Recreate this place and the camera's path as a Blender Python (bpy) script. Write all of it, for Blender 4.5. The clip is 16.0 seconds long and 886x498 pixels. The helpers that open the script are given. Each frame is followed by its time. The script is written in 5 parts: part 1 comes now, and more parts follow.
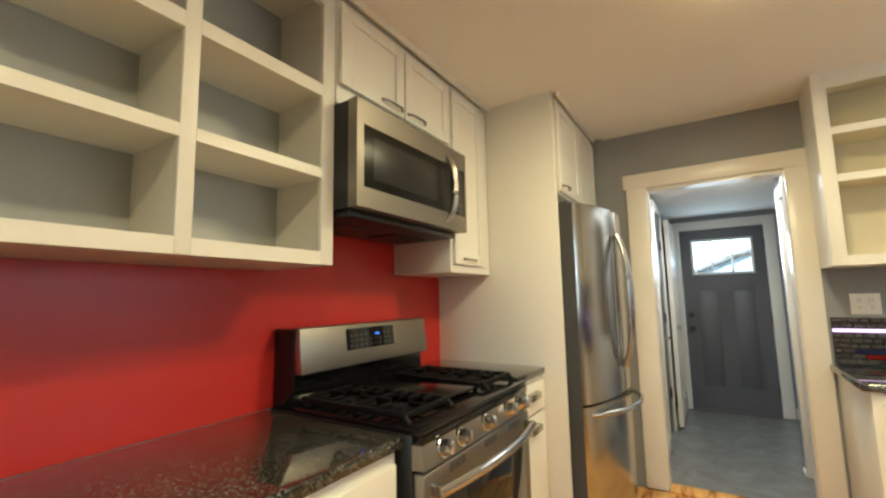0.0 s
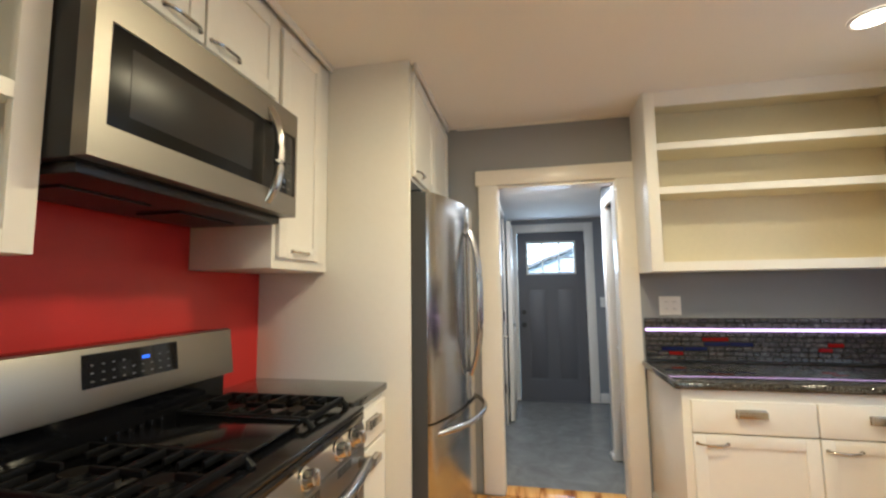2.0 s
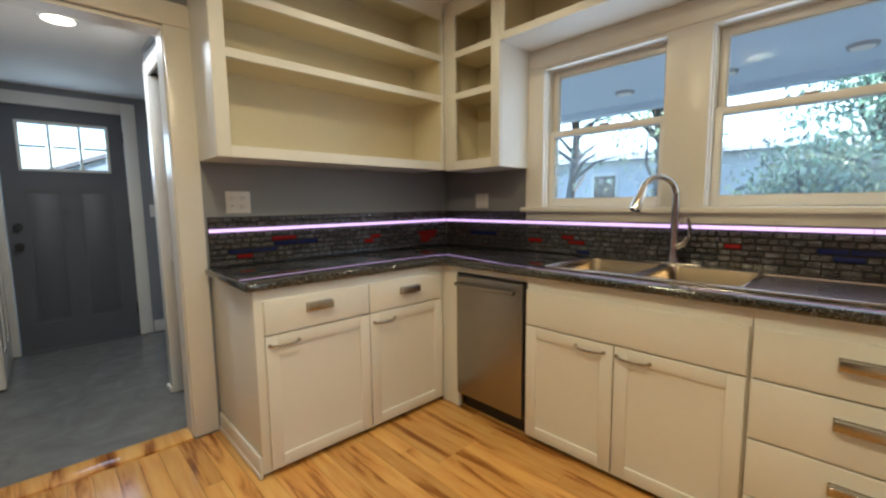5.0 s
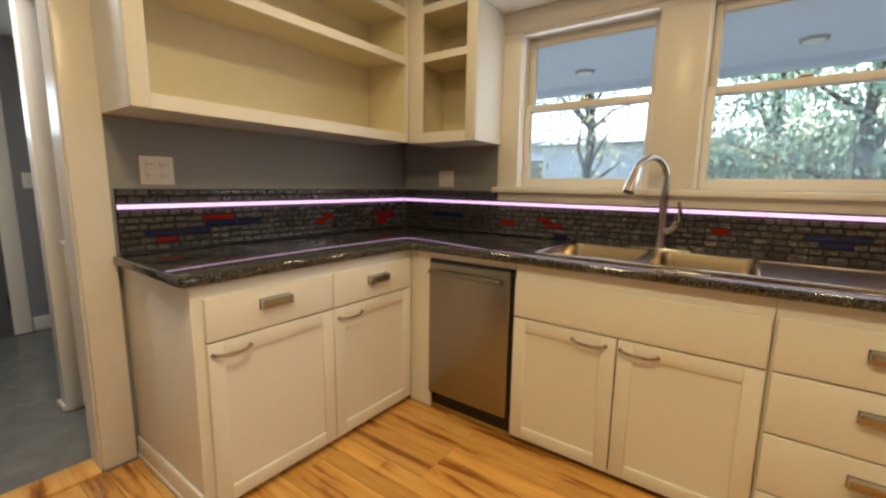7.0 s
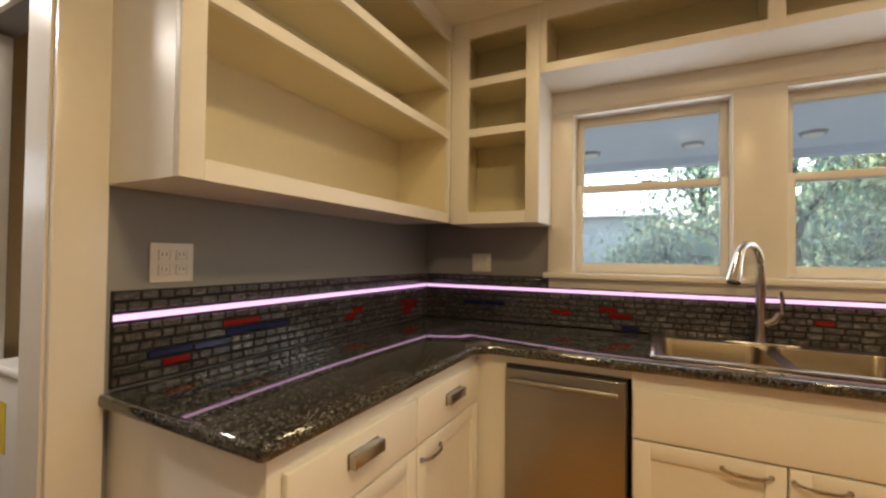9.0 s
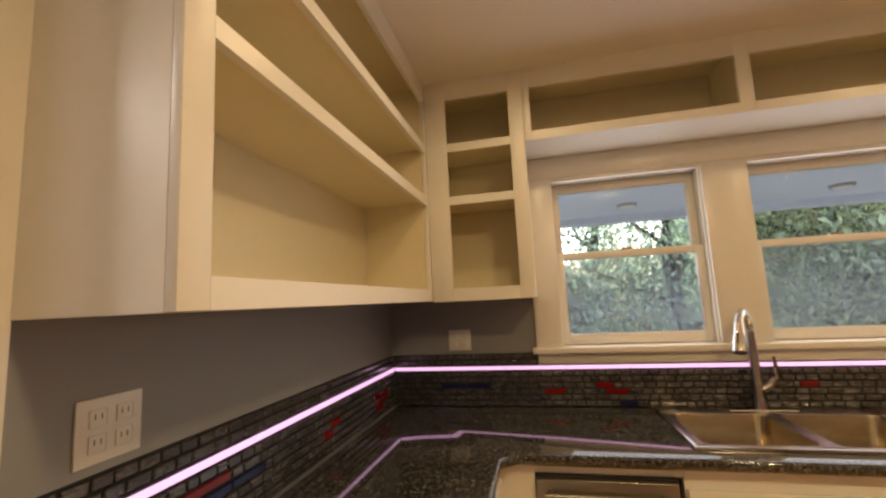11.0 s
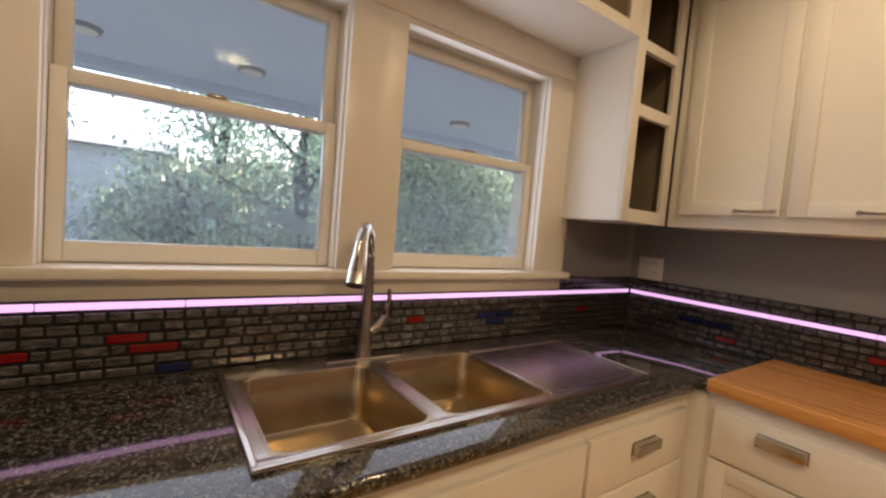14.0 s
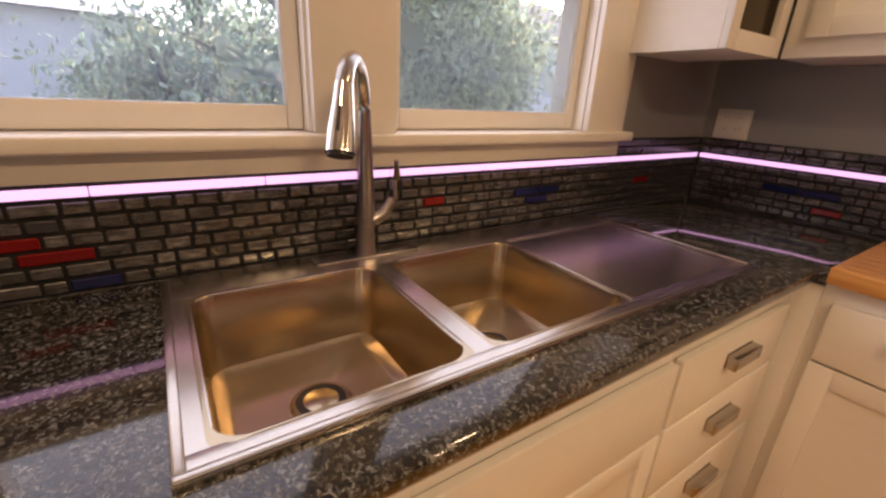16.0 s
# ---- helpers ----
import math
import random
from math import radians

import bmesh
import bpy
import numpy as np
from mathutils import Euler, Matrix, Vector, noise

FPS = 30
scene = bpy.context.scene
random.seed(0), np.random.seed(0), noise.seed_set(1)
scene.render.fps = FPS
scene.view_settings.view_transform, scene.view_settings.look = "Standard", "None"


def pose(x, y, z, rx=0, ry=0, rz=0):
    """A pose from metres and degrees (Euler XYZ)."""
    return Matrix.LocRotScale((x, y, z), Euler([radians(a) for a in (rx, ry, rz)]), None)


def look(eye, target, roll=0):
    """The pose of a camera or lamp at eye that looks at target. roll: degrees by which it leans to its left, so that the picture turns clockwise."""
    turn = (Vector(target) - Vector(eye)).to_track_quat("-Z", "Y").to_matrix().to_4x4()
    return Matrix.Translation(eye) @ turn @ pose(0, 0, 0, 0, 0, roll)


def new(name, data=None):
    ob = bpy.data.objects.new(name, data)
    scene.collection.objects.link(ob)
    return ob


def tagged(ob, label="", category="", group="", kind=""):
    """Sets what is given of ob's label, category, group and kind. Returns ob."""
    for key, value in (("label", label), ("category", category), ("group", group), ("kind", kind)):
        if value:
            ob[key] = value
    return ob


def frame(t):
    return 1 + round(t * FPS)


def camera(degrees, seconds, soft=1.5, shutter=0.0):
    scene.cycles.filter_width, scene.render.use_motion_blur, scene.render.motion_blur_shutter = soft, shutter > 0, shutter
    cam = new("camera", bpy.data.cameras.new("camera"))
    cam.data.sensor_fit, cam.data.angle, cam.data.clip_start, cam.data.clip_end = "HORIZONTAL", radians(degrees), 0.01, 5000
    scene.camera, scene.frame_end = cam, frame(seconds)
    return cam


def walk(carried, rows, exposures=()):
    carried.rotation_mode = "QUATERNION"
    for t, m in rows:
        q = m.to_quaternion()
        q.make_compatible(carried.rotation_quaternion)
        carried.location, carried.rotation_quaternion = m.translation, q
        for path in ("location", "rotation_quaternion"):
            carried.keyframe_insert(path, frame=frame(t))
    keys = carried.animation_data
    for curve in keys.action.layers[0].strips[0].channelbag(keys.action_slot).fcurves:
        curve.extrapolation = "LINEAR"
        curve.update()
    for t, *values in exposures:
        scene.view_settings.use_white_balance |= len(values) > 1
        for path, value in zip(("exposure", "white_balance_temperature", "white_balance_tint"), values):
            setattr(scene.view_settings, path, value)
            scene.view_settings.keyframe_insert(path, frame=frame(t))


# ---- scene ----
cam = camera(93.1, 16.0, soft=2.4)
PATH = [
    (0, (0.129, 0.527, 1.281), (-0.928, 2.209, 1.513), -1.1),
    (0.5, (0.13, 0.568, 1.293), (-0.851, 2.293, 1.544), -1.2),
    (1, (0.074, 0.717, 1.324), (-0.669, 2.554, 1.592), -1.6),
    (1.5, (0.025, 0.836, 1.337), (-0.506, 2.746, 1.601), -1.5),
    (2, (-0.011, 0.903, 1.323), (-0.4, 2.856, 1.514), -0.7),
    (2.5, (-0.003, 0.937, 1.309), (-0.295, 2.915, 1.379), -0.2),
    (3, (-0.02, 0.971, 1.27), (-0.14, 2.965, 1.165), 0.2),
    (3.5, (0.051, 1.018, 1.239), (0.304, 2.987, 0.995), 0.4),
    (4, (0.072, 1.16, 1.189), (0.849, 2.984, 0.93), 0.9),
    (4.5, (0.088, 1.303, 1.189), (1.211, 2.937, 0.928), -0.4),
    (5, (0.1, 1.381, 1.184), (1.467, 2.826, 0.969), -0.7),
    (7.5, (0.133, 1.936, 1.162), (1.787, 3.024, 0.879), 1.3),
    (8, (0.101, 2.145, 1.206), (1.841, 3.114, 1.019), 1.4),
    (8.5, (0.064, 2.306, 1.228), (1.83, 3.242, 1.157), 0.9),
    (9, (0.11, 2.481, 1.231), (1.891, 3.39, 1.268), 0.7),
    (11.5, (0.262, 2.994, 1.433), (2.231, 3.167, 1.736), -3.9),
    (12, (0.366, 2.933, 1.438), (2.332, 2.724, 1.742), -2.9),
    (12.5, (0.512, 2.861, 1.441), (2.404, 2.272, 1.712), -0.8),
    (13, (0.684, 2.778, 1.406), (2.486, 1.924, 1.563), 1.5),
    (13.5, (0.847, 2.716, 1.347), (2.574, 1.707, 1.362), 3.3),
    (14, (1.097, 2.652, 1.323), (2.743, 1.522, 1.21), 4.9),
    (14.5, (1.238, 2.599, 1.278), (2.844, 1.435, 1.024), 4.0),
    (15, (1.401, 2.501, 1.265), (2.983, 1.337, 0.887), 2.2),
    (15.5, (1.436, 2.465, 1.26), (3.027, 1.377, 0.726), 1.9),
    (16, (1.442, 2.46, 1.246), (2.999, 1.412, 0.557), 2.9),
]
EXPOSURES = [(0.0, 2.86, 5850, 2), (1.0, 2.82, 5700, 6), (2.0, 2.83, 5400, 9), (3.0, 2.8, 5050, 9), (4.0, 2.42, 4750, 6), (4.5, 2.34, 4900, 6), (5.0, 2.2, 5550, 7), (7.5, 2.26, 6650, 12), (9.0, 2.16, 7000, 15), (11.5, 2.12, 7600, 22), (12.5, 2.13, 7200, 21), (13.0, 2.1, 6900, 20), (14.0, 1.94, 6750, 23), (15.0, 1.98, 7500, 31), (16.0, 2.15, 7200, 35)]
walk(cam, [(t, look(eye, target, roll)) for t, eye, target, roll in PATH], EXPOSURES)

# ---- world, sun and lamps ----
world = bpy.data.worlds.new("sky")
scene.world = world
world.use_nodes = True
wn = world.node_tree
sky = wn.nodes.new("ShaderNodeTexSky")
sky.sky_type = "NISHITA"
sky.sun_disc = False
sky.sun_elevation, sky.sun_rotation = radians(33), radians(125)
wn.nodes["Background"].inputs[1].default_value = 0.15
wn.links.new(sky.outputs[0], wn.nodes["Background"].inputs[0])
sun = new("sun", bpy.data.lights.new("sun", "SUN"))
sun.data.energy, sun.data.angle, sun.data.color = 3.3, radians(0.5), (1.0, 0.95, 0.86)
sun.matrix_world = look((7.0, -4.9, 5.55), (0, 0, 0))


def lamp(name, at, target, size, watts, color, spread=180):
    ob = new(name, bpy.data.lights.new(name, "AREA"))
    ob.data.shape, ob.data.size, ob.data.energy, ob.data.color = "DISK", size, watts, color
    ob.data.spread = radians(spread)
    ob.matrix_world = look(at, target)
    return ob


WARM = (0.98, 0.77, 0.42)
# the third can is added out of view to brighten the west side
CANS_AND_FILL = [(1.47, 2.92, 0.75), (1.47, 1.30, 1.0), (0.20, 0.55, 2.8)]
CEIL, HALLCEIL = 2.455, 2.158
for cx, cy, watts in CANS_AND_FILL:
    lamp("can_or_fill_lamp", (cx, cy, CEIL - 0.012), (cx, cy, 0), 0.13, watts, WARM, 165)
for wy in (2.5275, 1.6325):
    # daylight in each window opening
    ob = lamp("window_daylight", (2.433, wy, 1.575), (0, wy, 1.575), 0.64, 0.50, (0.80, 0.90, 1.0))
    ob.data.shape, ob.data.size_y = "RECTANGLE", 0.80
lamp("flush_lamp", (0.38, 2.23, CEIL - 0.065), (0.38, 2.23, 0), 0.22, 3.9, WARM)
lamp("hall_can_lamp", (0.237, 4.40, HALLCEIL - 0.012), (0.237, 4.40, 0), 0.13, 2.2, (0.96, 0.95, 0.92))
ob = lamp("door_daylight", (0.275, 6.118, 1.685), (0.275, 3, 1.685), 0.53, 0.45, (0.72, 0.86, 1.0))
ob.data.shape, ob.data.size_y = "RECTANGLE", 0.35

# ---- materials ----


def mat(name, color, rough=0.5, metal=0.0, grain=None, bump=0.0, var=0.0, rand=0.0, blot=3.0, spec=0.5, stretch=(1, 1, 1), rvar=0.0, coat=0.0):
    """Plain surface with blotches, grain, relief and a change from piece to piece."""
    m = bpy.data.materials.new(name)
    m.use_nodes = True
    n, l = m.node_tree.nodes, m.node_tree.links
    p = n["Principled BSDF"]
    p.inputs["Base Color"].default_value = (*color, 1)
    p.inputs["Roughness"].default_value, p.inputs["Metallic"].default_value = rough, metal
    p.inputs["Specular IOR Level"].default_value = spec
    p.inputs["Coat Weight"].default_value = coat
    tc = n.new("ShaderNodeTexCoord")
    mp = n.new("ShaderNodeMapping")
    mp.inputs["Scale"].default_value = stretch
    l.new(tc.outputs["Object"], mp.inputs[0])
    big = n.new("ShaderNodeTexNoise")
    big.inputs["Scale"].default_value, big.inputs["Detail"].default_value = blot, 4
    l.new(mp.outputs[0], big.inputs["Vector"])
    fine = n.new("ShaderNodeTexNoise")
    fine.inputs["Scale"].default_value, fine.inputs["Detail"].default_value = grain or 60, 5
    l.new(mp.outputs[0], fine.inputs["Vector"])
    if var or rand:
        mix = n.new("ShaderNodeMath")
        mix.operation = "MULTIPLY_ADD"
        add = n.new("ShaderNodeMath")
        add.operation = "ADD"
        l.new(big.outputs[0], add.inputs[0])
        l.new(fine.outputs[0], add.inputs[1])
        l.new(add.outputs[0], mix.inputs[0])
        mix.inputs[1].default_value, mix.inputs[2].default_value = var, 1 - var
        last = mix.outputs[0]
        if rand:
            info = n.new("ShaderNodeObjectInfo")
            r = n.new("ShaderNodeMath")
            r.operation = "MULTIPLY_ADD"
            l.new(info.outputs["Random"], r.inputs[0])
            r.inputs[1].default_value, r.inputs[2].default_value = rand, 1 - rand / 2
            q = n.new("ShaderNodeMath")
            q.operation = "MULTIPLY"
            l.new(r.outputs[0], q.inputs[0])
            l.new(last, q.inputs[1])
            last = q.outputs[0]
        vec = n.new("ShaderNodeVectorMath")
        vec.operation = "SCALE"
        vec.inputs[0].default_value = color
        l.new(last, vec.inputs["Scale"])
        l.new(vec.outputs[0], p.inputs["Base Color"])
    if rvar:
        rr = n.new("ShaderNodeMath")
        rr.operation = "MULTIPLY_ADD"
        l.new(big.outputs[0], rr.inputs[0])
        rr.inputs[1].default_value, rr.inputs[2].default_value = rvar, rough - rvar / 2
        l.new(rr.outputs[0], p.inputs["Roughness"])
    if bump:
        b = n.new("ShaderNodeBump")
        b.inputs["Strength"].default_value, b.inputs["Distance"].default_value = bump, 0.002
        l.new(fine.outputs[0], b.inputs["Height"])
        l.new(b.outputs[0], p.inputs["Normal"])
    return m


def glow(name, color, strength):
    m = bpy.data.materials.new(name)
    m.use_nodes = True
    p = m.node_tree.nodes["Principled BSDF"]
    p.inputs["Base Color"].default_value = (*color, 1)
    p.inputs["Emission Color"].default_value, p.inputs["Emission Strength"].default_value = (*color, 1), strength
    return m


def ramp_mat(name, stops, scale, detail, rough, metal=0.0, stretch=(1, 1, 1), bump=0.0, kind="noise", rand=0.0, coat=0.0, distort=0.0):
    """A pattern of several colours over a noise or cell texture."""
    m = bpy.data.materials.new(name)
    m.use_nodes = True
    n, l = m.node_tree.nodes, m.node_tree.links
    p = n["Principled BSDF"]
    p.inputs["Roughness"].default_value, p.inputs["Metallic"].default_value = rough, metal
    p.inputs["Coat Weight"].default_value = coat
    tc = n.new("ShaderNodeTexCoord")
    mp = n.new("ShaderNodeMapping")
    mp.inputs["Scale"].default_value = stretch
    l.new(tc.outputs["Object"], mp.inputs[0])
    src = mp.outputs[0]
    info = n.new("ShaderNodeObjectInfo")
    if rand:
        add = n.new("ShaderNodeVectorMath")
        add.operation = "MULTIPLY_ADD"
        comb = n.new("ShaderNodeCombineXYZ")
        for k in range(3):
            l.new(info.outputs["Random"], comb.inputs[k])
        l.new(comb.outputs[0], add.inputs[0])
        add.inputs[1].default_value = (17, 9, 13)
        l.new(src, add.inputs[2])
        src = add.outputs[0]
    if kind == "noise":
        t = n.new("ShaderNodeTexNoise")
        t.inputs["Scale"].default_value, t.inputs["Detail"].default_value = scale, detail
        t.inputs["Roughness"].default_value, t.inputs["Distortion"].default_value = 0.62, distort
        out = t.outputs[0]
    else:
        t = n.new("ShaderNodeTexVoronoi")
        t.inputs["Scale"].default_value = scale
        out = t.outputs["Color"]
    l.new(src, t.inputs["Vector"])
    cr = n.new("ShaderNodeValToRGB")
    while len(cr.color_ramp.elements) < len(stops):
        cr.color_ramp.elements.new(0.5)
    for e, (pos, c) in zip(cr.color_ramp.elements, stops):
        e.position, e.color = pos, (*c, 1)
    l.new(out, cr.inputs[0])
    last = cr.outputs[0]
    if rand:
        r = n.new("ShaderNodeMath")
        r.operation = "MULTIPLY_ADD"
        l.new(info.outputs["Random"], r.inputs[0])
        r.inputs[1].default_value, r.inputs[2].default_value = rand, 1 - rand / 2
        vec = n.new("ShaderNodeVectorMath")
        vec.operation = "SCALE"
        l.new(last, vec.inputs[0])
        l.new(r.outputs[0], vec.inputs["Scale"])
        last = vec.outputs[0]
    l.new(last, p.inputs["Base Color"])
    if bump:
        b = n.new("ShaderNodeBump")
        b.inputs["Strength"].default_value, b.inputs["Distance"].default_value = bump, 0.002
        l.new(t.outputs[0], b.inputs["Height"])
        l.new(b.outputs[0], p.inputs["Normal"])
    return m


WHITE = mat("cabinet_paint", (0.80, 0.785, 0.73), 0.40, grain=35, bump=0.06, var=0.05, blot=2)
TRIM = mat("trim_paint", (0.78, 0.745, 0.68), 0.29, grain=30, bump=0.08, var=0.06, blot=2)
CREAM = mat("shelf_interior_paint", (0.76, 0.69, 0.50), 0.4, grain=40, bump=0.08, var=0.08, blot=3)
# dark subfloor wood; its tone also paints shade in cabinet gaps and one inside
DARKIN = mat("dark_wood_and_shade", (0.20, 0.16, 0.11), 0.6, grain=25, bump=0.1, var=0.25, stretch=(1, 1, 0.2))
BACKGREY = mat("pale_grey_board", (0.44, 0.455, 0.45), 0.5, grain=120, bump=0.1, var=0.05, blot=1.5)
GREY = mat("grey_wall_paint", (0.27, 0.275, 0.285), 0.6, grain=140, bump=0.12, var=0.05, blot=1.2)
CEILP = mat("ceiling_paint", (0.86, 0.83, 0.78), 0.75, grain=90, bump=0.2, var=0.05, blot=1.0)
RED = mat("red_wall_paint", (0.53, 0.028, 0.022), 0.33, grain=130, bump=0.12, var=0.08, blot=1.5)
STEEL = mat("brushed_steel", (0.50, 0.485, 0.46), 0.20, 1.0, grain=3, var=0.05, stretch=(1, 1, 25), rvar=0.06)
STEELH = mat("brushed_steel_level", (0.31, 0.288, 0.255), 0.42, 1.0, grain=3, var=0.03, stretch=(1, 1, 25), rvar=0.06)
# sink steel made paler for the white ceiling mirrored in the rim
RIMST = mat("sink_rim_lit_steel", (0.62, 0.57, 0.51), 0.24, 1.0, grain=120, var=0.04, rvar=0.02)
DWSTEEL = mat("dark_brushed_steel", (0.34, 0.315, 0.28), 0.36, 1.0, grain=3, var=0.05, stretch=(1, 1, 25), rvar=0.06)
# same sink steel with the warm reflected light put into its colour
SINKST = mat("sink_warm_lit_steel", (0.52, 0.425, 0.295), 0.23, 1.0, grain=90, var=0.05, rvar=0.04)
CHROME = mat("polished_nickel", (0.70, 0.68, 0.65), 0.12, 1.0, var=0.05)
NICKEL = mat("satin_nickel", (0.47, 0.445, 0.41), 0.23, 1.0, grain=200, var=0.08)
BLACK = mat("black_enamel", (0.006, 0.006, 0.007), 0.12, spec=0.35, grain=50, var=0.1, rvar=0.06)
IRON = mat("cast_iron", (0.004, 0.004, 0.0045), 0.5, spec=0.16, grain=250, bump=0.25, var=0.2)
BLKPL = mat("black_plastic", (0.014, 0.014, 0.015), 0.4, grain=120, var=0.1)
DKGLASS = mat("dark_glass", (0.008, 0.008, 0.009), 0.05, var=0.1)
MWGLASS = mat("tinted_oven_glass", (0.010, 0.0095, 0.009), 0.28, var=0.1, spec=0.15)
MWMESH = mat("oven_mesh_screen", (0.022, 0.021, 0.020), 0.35, spec=0.3, grain=300, var=0.15)
KEYM = mat("pale_key_print", (0.19, 0.19, 0.20), 0.5, var=0.05)
GRATEGREY = mat("dark_grey_side", (0.06, 0.06, 0.06), 0.45, grain=80, var=0.1)
PLATE = mat("white_plastic", (0.78, 0.76, 0.72), 0.35, var=0.03)
STICKER = mat("yellow_paper", (0.75, 0.55, 0.06), 0.6, grain=90, var=0.1)
TAN = mat("tan_alcove_paint", (0.50, 0.37, 0.20), 0.5, grain=60, bump=0.1, var=0.15)
GROUT = mat("dark_grout", (0.006, 0.0055, 0.006), 0.8, grain=200, bump=0.3, var=0.2)
HALLFLOOR = ramp_mat("grey_painted_floor", [(0.25, (0.13, 0.13, 0.125)), (0.42, (0.165, 0.167, 0.16)), (0.58, (0.19, 0.193, 0.185)), (0.75, (0.23, 0.23, 0.22))], 6.5, 9, 0.26, bump=0.08, distort=0.6)
DOORGREY = mat("door_grey_paint", (0.10, 0.10, 0.11), 0.45, grain=60, bump=0.1, var=0.08, stretch=(6, 6, 1))
GRANITE = bpy.data.materials.new("dark_granite")
GRANITE.use_nodes = True
kn, kl = GRANITE.node_tree.nodes, GRANITE.node_tree.links
kp = kn["Principled BSDF"]
kp.inputs["Roughness"].default_value, kp.inputs["Specular IOR Level"].default_value = 0.07, 0.5
kp.inputs["Coat Weight"].default_value, kp.inputs["Coat Roughness"].default_value = 0.5, 0.02
ktc = kn.new("ShaderNodeTexCoord")
kw = kn.new("ShaderNodeTexNoise")
kw.inputs["Scale"].default_value, kw.inputs["Detail"].default_value = 90, 3
kl.new(ktc.outputs["Object"], kw.inputs["Vector"])
kadd = kn.new("ShaderNodeVectorMath")
kadd.operation = "MULTIPLY_ADD"
kadd.inputs[1].default_value = (0.012, 0.012, 0.012)
kl.new(kw.outputs["Color"], kadd.inputs[0])
kl.new(ktc.outputs["Object"], kadd.inputs[2])
flecks = []
for size, weight in ((170, 0.58), (390, 0.42)):
    kv = kn.new("ShaderNodeTexVoronoi")
    kv.inputs["Scale"].default_value = size
    kl.new(kadd.outputs[0], kv.inputs["Vector"])
    sep = kn.new("ShaderNodeSeparateColor")
    kl.new(kv.outputs["Color"], sep.inputs[0])
    km = kn.new("ShaderNodeMath")
    km.operation = "MULTIPLY"
    km.inputs[1].default_value = weight
    kl.new(sep.outputs[0], km.inputs[0])
    flecks.append(km)
ksum = kn.new("ShaderNodeMath")
ksum.operation = "ADD"
kl.new(flecks[0].outputs[0], ksum.inputs[0])
kl.new(flecks[1].outputs[0], ksum.inputs[1])
kr = kn.new("ShaderNodeValToRGB")
GRAINS = [(0.0, (0.004, 0.004, 0.005)), (0.42, (0.015, 0.014, 0.012)), (0.56, (0.038, 0.034, 0.026)), (0.68, (0.072, 0.067, 0.055)), (0.80, (0.12, 0.125, 0.123)), (0.93, (0.20, 0.21, 0.22))]
while len(kr.color_ramp.elements) < len(GRAINS):
    kr.color_ramp.elements.new(0.5)
for e, (pos, c) in zip(kr.color_ramp.elements, GRAINS):
    e.position, e.color = pos, (*c, 1)
kl.new(ksum.outputs[0], kr.inputs[0])
kl.new(kr.outputs[0], kp.inputs["Base Color"])
BUTCHER = ramp_mat("butcher_block", [(0.25, (0.40, 0.17, 0.040)), (0.5, (0.57, 0.275, 0.075)), (0.75, (0.67, 0.365, 0.125))], 9, 5, 0.35, stretch=(0.5, 6, 6), bump=0.06, rand=0.3)
PLANK = ramp_mat("hickory_plank", [(0.28, (0.17, 0.055, 0.012)), (0.38, (0.36, 0.145, 0.032)), (0.45, (0.63, 0.32, 0.085)), (0.6, (0.73, 0.42, 0.125)), (0.8, (0.79, 0.51, 0.185))], 2.2, 4, 0.14, stretch=(6, 0.6, 1), bump=0.04, rand=0.30, distort=0.5)
TILE = ramp_mat("grey_stone_tile", [(0.28, (0.020, 0.019, 0.020)), (0.45, (0.044, 0.042, 0.044)), (0.60, (0.078, 0.076, 0.079)), (0.8, (0.20, 0.198, 0.202))], 26, 5, 0.24, bump=0.2, rand=0.9, coat=1.0, stretch=(1, 1, 3))
TILE.node_tree.nodes["Principled BSDF"].inputs["Specular IOR Level"].default_value = 0.9
TILE.node_tree.nodes["Principled BSDF"].inputs["Coat Roughness"].default_value = 0.20
REDTILE = mat("red_glass_tile", (0.20, 0.008, 0.008), 0.12, grain=40, var=0.2, rand=0.3)
BLUETILE = mat("blue_glass_tile", (0.009, 0.014, 0.075), 0.12, grain=40, var=0.2, rand=0.3)
STRIP = glow("led_diffuser", (0.91, 0.58, 1.0), 0.24)
BULB = glow("lamp_diffuser", (1.0, 0.86, 0.62), 2.0)
FIXT = glow("fixture_glass", (1.0, 0.72, 0.32), 1.5)
LCD = glow("blue_display", (0.03, 0.13, 0.8), 0.16)
SIDING = mat("white_siding", (0.60, 0.62, 0.65), 0.6, grain=20, bump=0.1, var=0.1)
BLUESIDE = mat("blue_grey_siding", (0.20, 0.24, 0.30), 0.6, grain=20, bump=0.1, var=0.1)
SOFFIT = mat("porch_ceiling_paint", (0.62, 0.70, 0.80), 0.6, grain=20, var=0.06)
DECK = mat("porch_boards", (0.52, 0.52, 0.53), 0.7, grain=12, bump=0.2, var=0.3)
PALEROOF = mat("weathered_pale_shingle", (0.33, 0.34, 0.35), 0.85, grain=60, bump=0.3, var=0.25)
ROOF = mat("asphalt_shingle", (0.10, 0.10, 0.105), 0.85, grain=60, bump=0.4, var=0.3)
GRASS = mat("grass_ground", (0.12, 0.13, 0.06), 0.9, grain=12, bump=0.4, var=0.5, blot=0.6)
BARK = mat("tree_bark", (0.09, 0.07, 0.055), 0.9, grain=20, bump=0.6, var=0.4, stretch=(4, 4, 1))
LEAF = mat("green_leaves", (0.10, 0.145, 0.10), 0.55, grain=4, var=0.6, blot=0.8)
